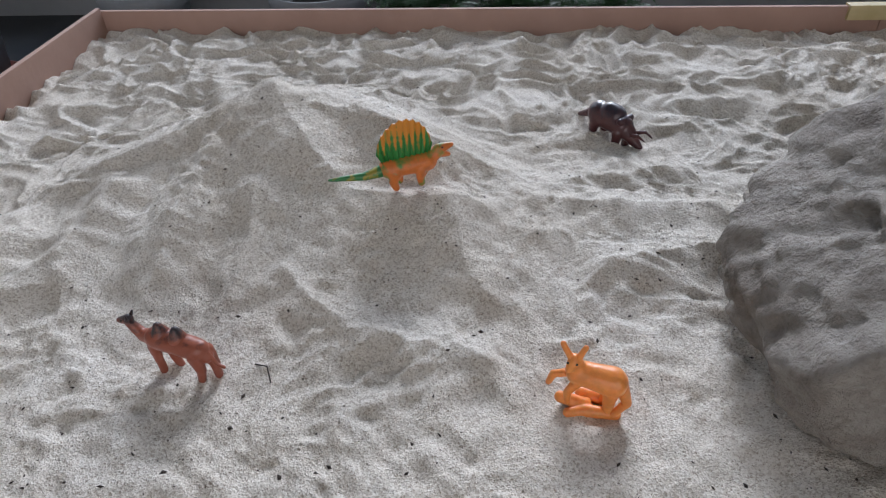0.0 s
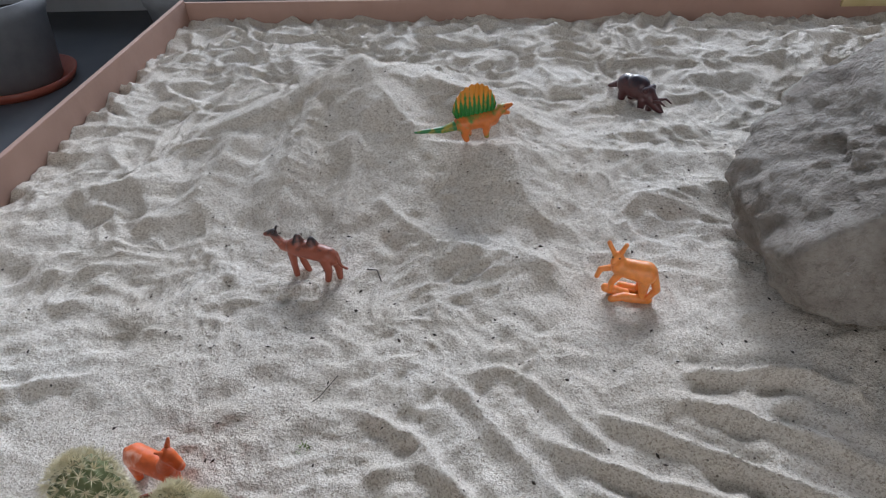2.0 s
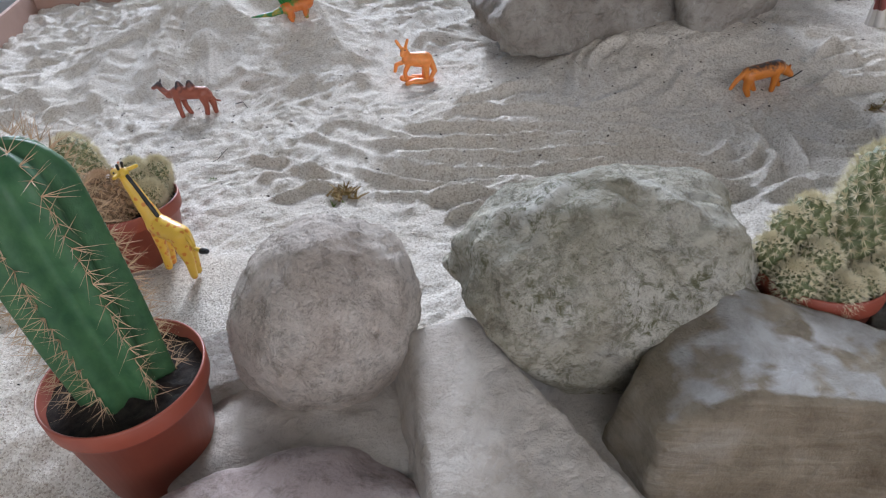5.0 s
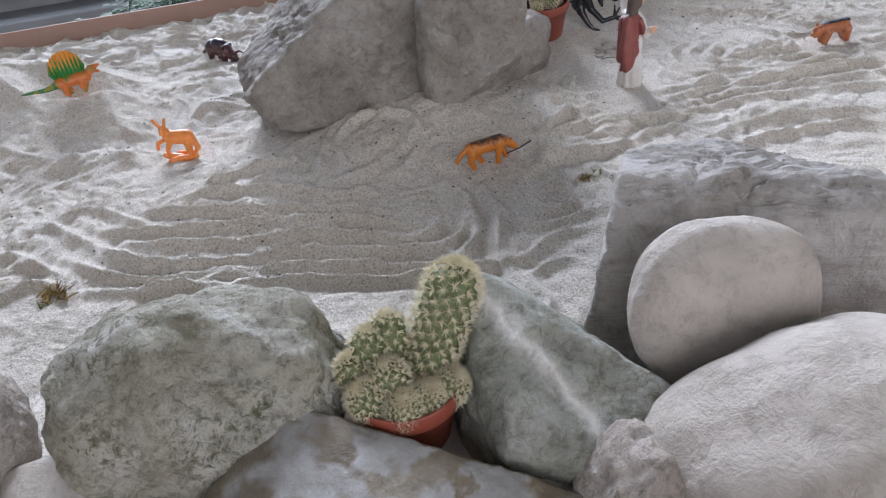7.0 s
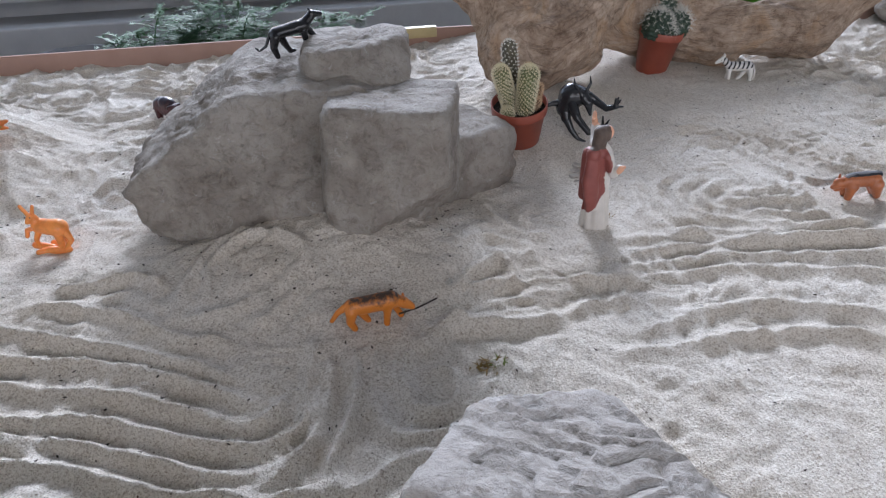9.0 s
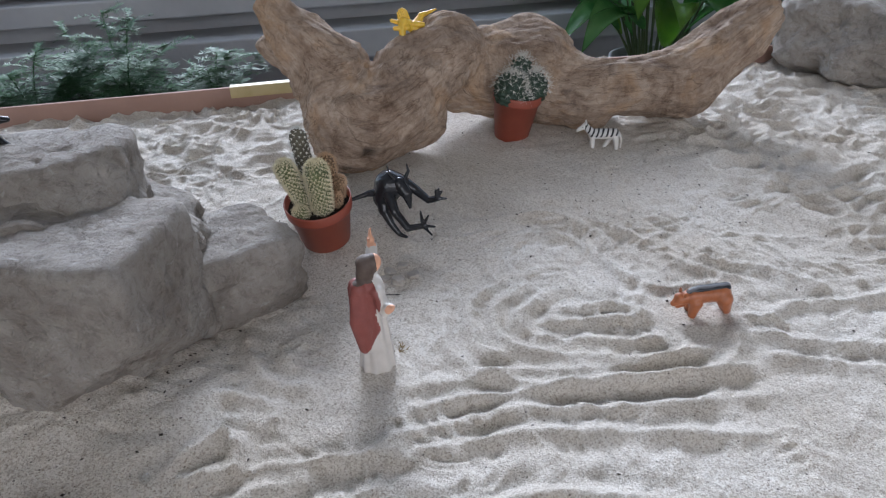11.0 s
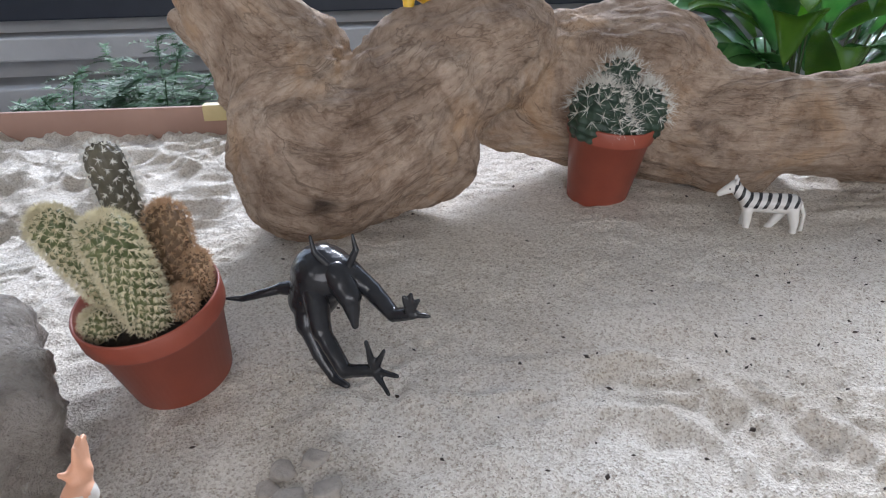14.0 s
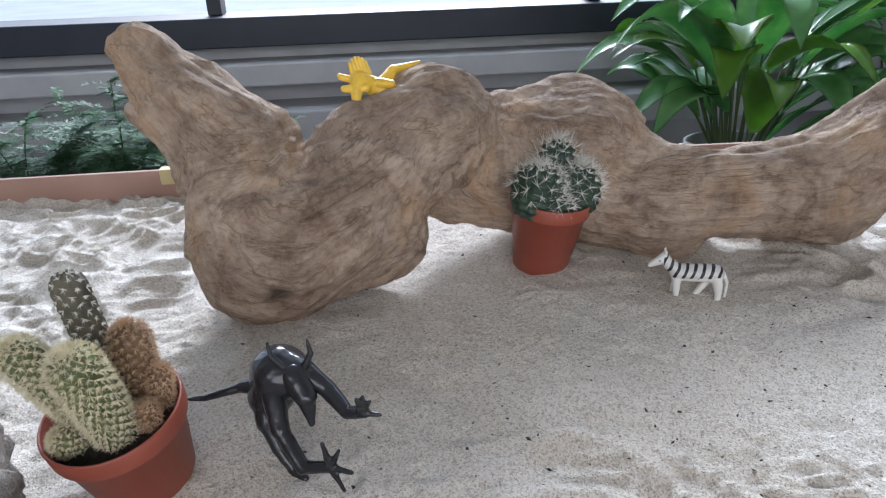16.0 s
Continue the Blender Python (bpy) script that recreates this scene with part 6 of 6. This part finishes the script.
LEAF = leaf_material("broad_leaf_green", (0.10, 0.29, 0.09), (0.20, 0.42, 0.14), 0.24)
LEAF_LIGHT = leaf_material("young_leaf_green", (0.13, 0.30, 0.035), (0.20, 0.38, 0.05), 0.28)
FERN = leaf_material("feathery_green", (0.025, 0.10, 0.03), (0.06, 0.16, 0.05), 0.6)
STALK = leaf_material("plant_stalk", (0.05, 0.09, 0.03), (0.10, 0.12, 0.05), 0.5)
GREY_POT = plain("grey_plastic_pot", (0.22, 0.22, 0.225), (0.27, 0.27, 0.275), 30, 0.55)


def planter(m, label, rim, foot, high, saucer=True):
    p = thing("flower_pot", m, label, "flower pot")
    part("pot", lathe([(foot * 0.2, 0.012), (foot, 0.012), (rim * 0.95, high - 0.05), (rim, high - 0.045), (rim * 1.02, high), (rim * 0.95, high), (rim * 0.92, high - 0.06), (foot * 0.3, high - 0.07)], 48), GREY_POT, p)
    if saucer:
        part("saucer", lathe([(foot * 0.3, 0), (foot * 1.25, 0), (foot * 1.38, 0.03), (foot * 1.33, 0.03), (foot * 1.2, 0.008), (foot * 0.3, 0.008)], 48), TERRACOTTA, p, "terracotta saucer")
    part("soil", lathe([(0.001, high - 0.069), (rim * 0.9, high - 0.069), (rim * 0.9, high - 0.06), (0.001, high - 0.052)], 32), SOIL, p)
    return p


def leaf_strip(base, heading, long, wide, rise, fall, fold=0.3, twist=0.0):
    """A broad leaf blade with a midrib fold, on a bent line."""
    bm = bmesh.new()
    d = Vector((math.cos(heading), math.sin(heading), 0))
    side = Vector((-d.y, d.x, 0))
    rows = []
    for k in range(15):
        u = k / 14
        c = Vector(base) + d * long * (u * 0.9) + Vector((0, 0, rise * long * math.sin(min(u * 1.5, 1.57)) - fall * long * u ** 2.5))
        w = wide * math.sin(math.pi * min(1, 0.04 + u * 0.96)) ** 0.8 * (1 - 0.25 * u)
        s = (side * math.cos(twist * u) + Vector((0, 0, 1)) * math.sin(twist * u))
        wave = 0.08 * w * math.sin(u * 11)
        rows.append([bm.verts.new(c + s * w * v + Vector((0, 0, fold * w * abs(v) + wave * abs(v)))) for v in (-1, -0.5, 0, 0.5, 1)])
    for a, b in zip(rows, rows[1:]):
        for j in range(4):
            bm.faces.new((a[j], b[j], b[j + 1], a[j + 1]))
    solid = bmesh.ops.solidify(bm, geom=bm.faces[:], thickness=0.0012)
    return bm


def broad_plant(x, y, floor, count, seed, low, high_at):
    r = random.Random(seed)
    plant = thing("potted_plant", pose(x, y, floor), "potted plant with long broad glossy dark green leaves", "plant")
    part("pot", lathe([(0.03, 0), (0.10, 0), (0.13, 0.2), (0.135, 0.2), (0.135, 0.22), (0.125, 0.22), (0.12, 0.18), (0.03, 0.17)], 40), GREY_POT, plant)
    for k in range(count):
        a = k * 2.39996 + r.uniform(-0.3, 0.3)
        foot = Vector((0.05 * math.cos(a), 0.05 * math.sin(a), 0.18))
        top = Vector((r.uniform(0.06, 0.16) * math.cos(a), r.uniform(0.06, 0.16) * math.sin(a), r.uniform(low, high_at)))
        bm = bmesh.new()
        bmesh.ops.create_cone(bm, segments=6, radius1=0.004, radius2=0.003, depth=(top - foot).length, matrix=Matrix.Translation((foot + top) / 2) @ (top - foot).to_track_quat("Z", "Y").to_matrix().to_4x4())
        stalk = part("stalk", bm, STALK, plant)
        part("leaf", leaf_strip(top, a + r.uniform(-0.3, 0.3), r.uniform(0.26, 0.36), r.uniform(0.05, 0.07), r.uniform(0.25, 0.85), r.uniform(0.25, 0.6), 0.35, r.uniform(-0.7, 0.7)), LEAF_LIGHT if r.random() < 0.3 else LEAF, stalk)
    return plant


broad_plant(1.65, 1.72, -0.50, 40, 3, 0.24, 0.50)
broad_plant(2.25, 1.85, -0.50, 22, 4, 0.30, 0.55)


def feathery_plant(x, y, floor, count, seed, high, spread):
    r = random.Random(seed)
    plant = thing("feathery_plant", pose(x, y, floor), "feathery green fern-like plant behind the tray", "plant")
    part("pot", lathe([(0.03, 0), (0.08, 0), (0.10, 0.15), (0.105, 0.15), (0.105, 0.17), (0.095, 0.17), (0.09, 0.14), (0.03, 0.13)], 32), GREY_POT, plant)
    for k in range(count):
        a = k * 2.39996
        verts, faces = [], []
        lean, tall = r.uniform(0.2, 1.0) * spread, high * r.uniform(0.55, 1.0)
        d = Vector((math.cos(a), math.sin(a), 0))
        line = [Vector((0, 0, 0.14)) + d * lean * (u ** 1.6) + Vector((0, 0, (tall - 0.14) * (1.25 * u - 0.25 * u * u * u))) for u in np.linspace(0, 1, 12)]
        for i in range(len(line) - 1):
            p, q = line[i], line[i + 1]
            s = (q - p).cross(Vector((0.2, 0.3, 1))).normalized() * 0.0014
            first = len(verts)
            verts += [p + s, p - s, q - s, q + s]
            faces.append((first, first + 1, first + 2, first + 3))
            if i < 3:
                continue
            for _ in range(6):
                b = r.uniform(0, 6.28)
                out = Vector((math.cos(b), math.sin(b), r.uniform(-0.1, 0.5)))
                long = 0.075 * r.uniform(0.5, 1.0)
                start = p + (q - p) * r.random()
                for n in range(13):
                    c = start + out * long * (n / 12) + Vector((0, 0, -0.012 * (n / 12) ** 2))
                    for side in (-1, 1):
                        w = Vector((-out.y, out.x, r.uniform(-0.4, 0.5))) * side
                        tip = c + (w + out * 0.6).normalized() * 0.017 * r.uniform(0.6, 1.2)
                        first = len(verts)
                        e = out * 0.0022
                        verts += [c - e, c + e, tip]
                        faces.append((first, first + 1, first + 2))
        data = bpy.data.meshes.new("frond")
        data.from_pydata(verts, [], faces)
        part("frond", data, FERN, plant, smooth=False)
    return plant


feathery_plant(0.12, 1.62, -0.50, 15, 5, 0.46, 0.20)
feathery_plant(-0.12, 1.66, -0.50, 9, 6, 0.42, 0.22)
feathery_plant(0.34, 1.55, -0.50, 9, 8, 0.40, 0.16)
feathery_plant(-0.02, 1.75, -0.50, 3, 7, 0.60, 0.10)
planter(pose(-1.43, 1.74, -0.50), "large grey plastic flower pot on a terracotta saucer", 0.15, 0.12, 0.26)
planter(pose(-0.95, 1.98, -0.50), "grey plastic flower pot beside the wall", 0.13, 0.10, 0.22, False)
planter(pose(-0.42, 1.95, -0.50), "dark grey round flower pot beside the wall", 0.14, 0.10, 0.22, False)
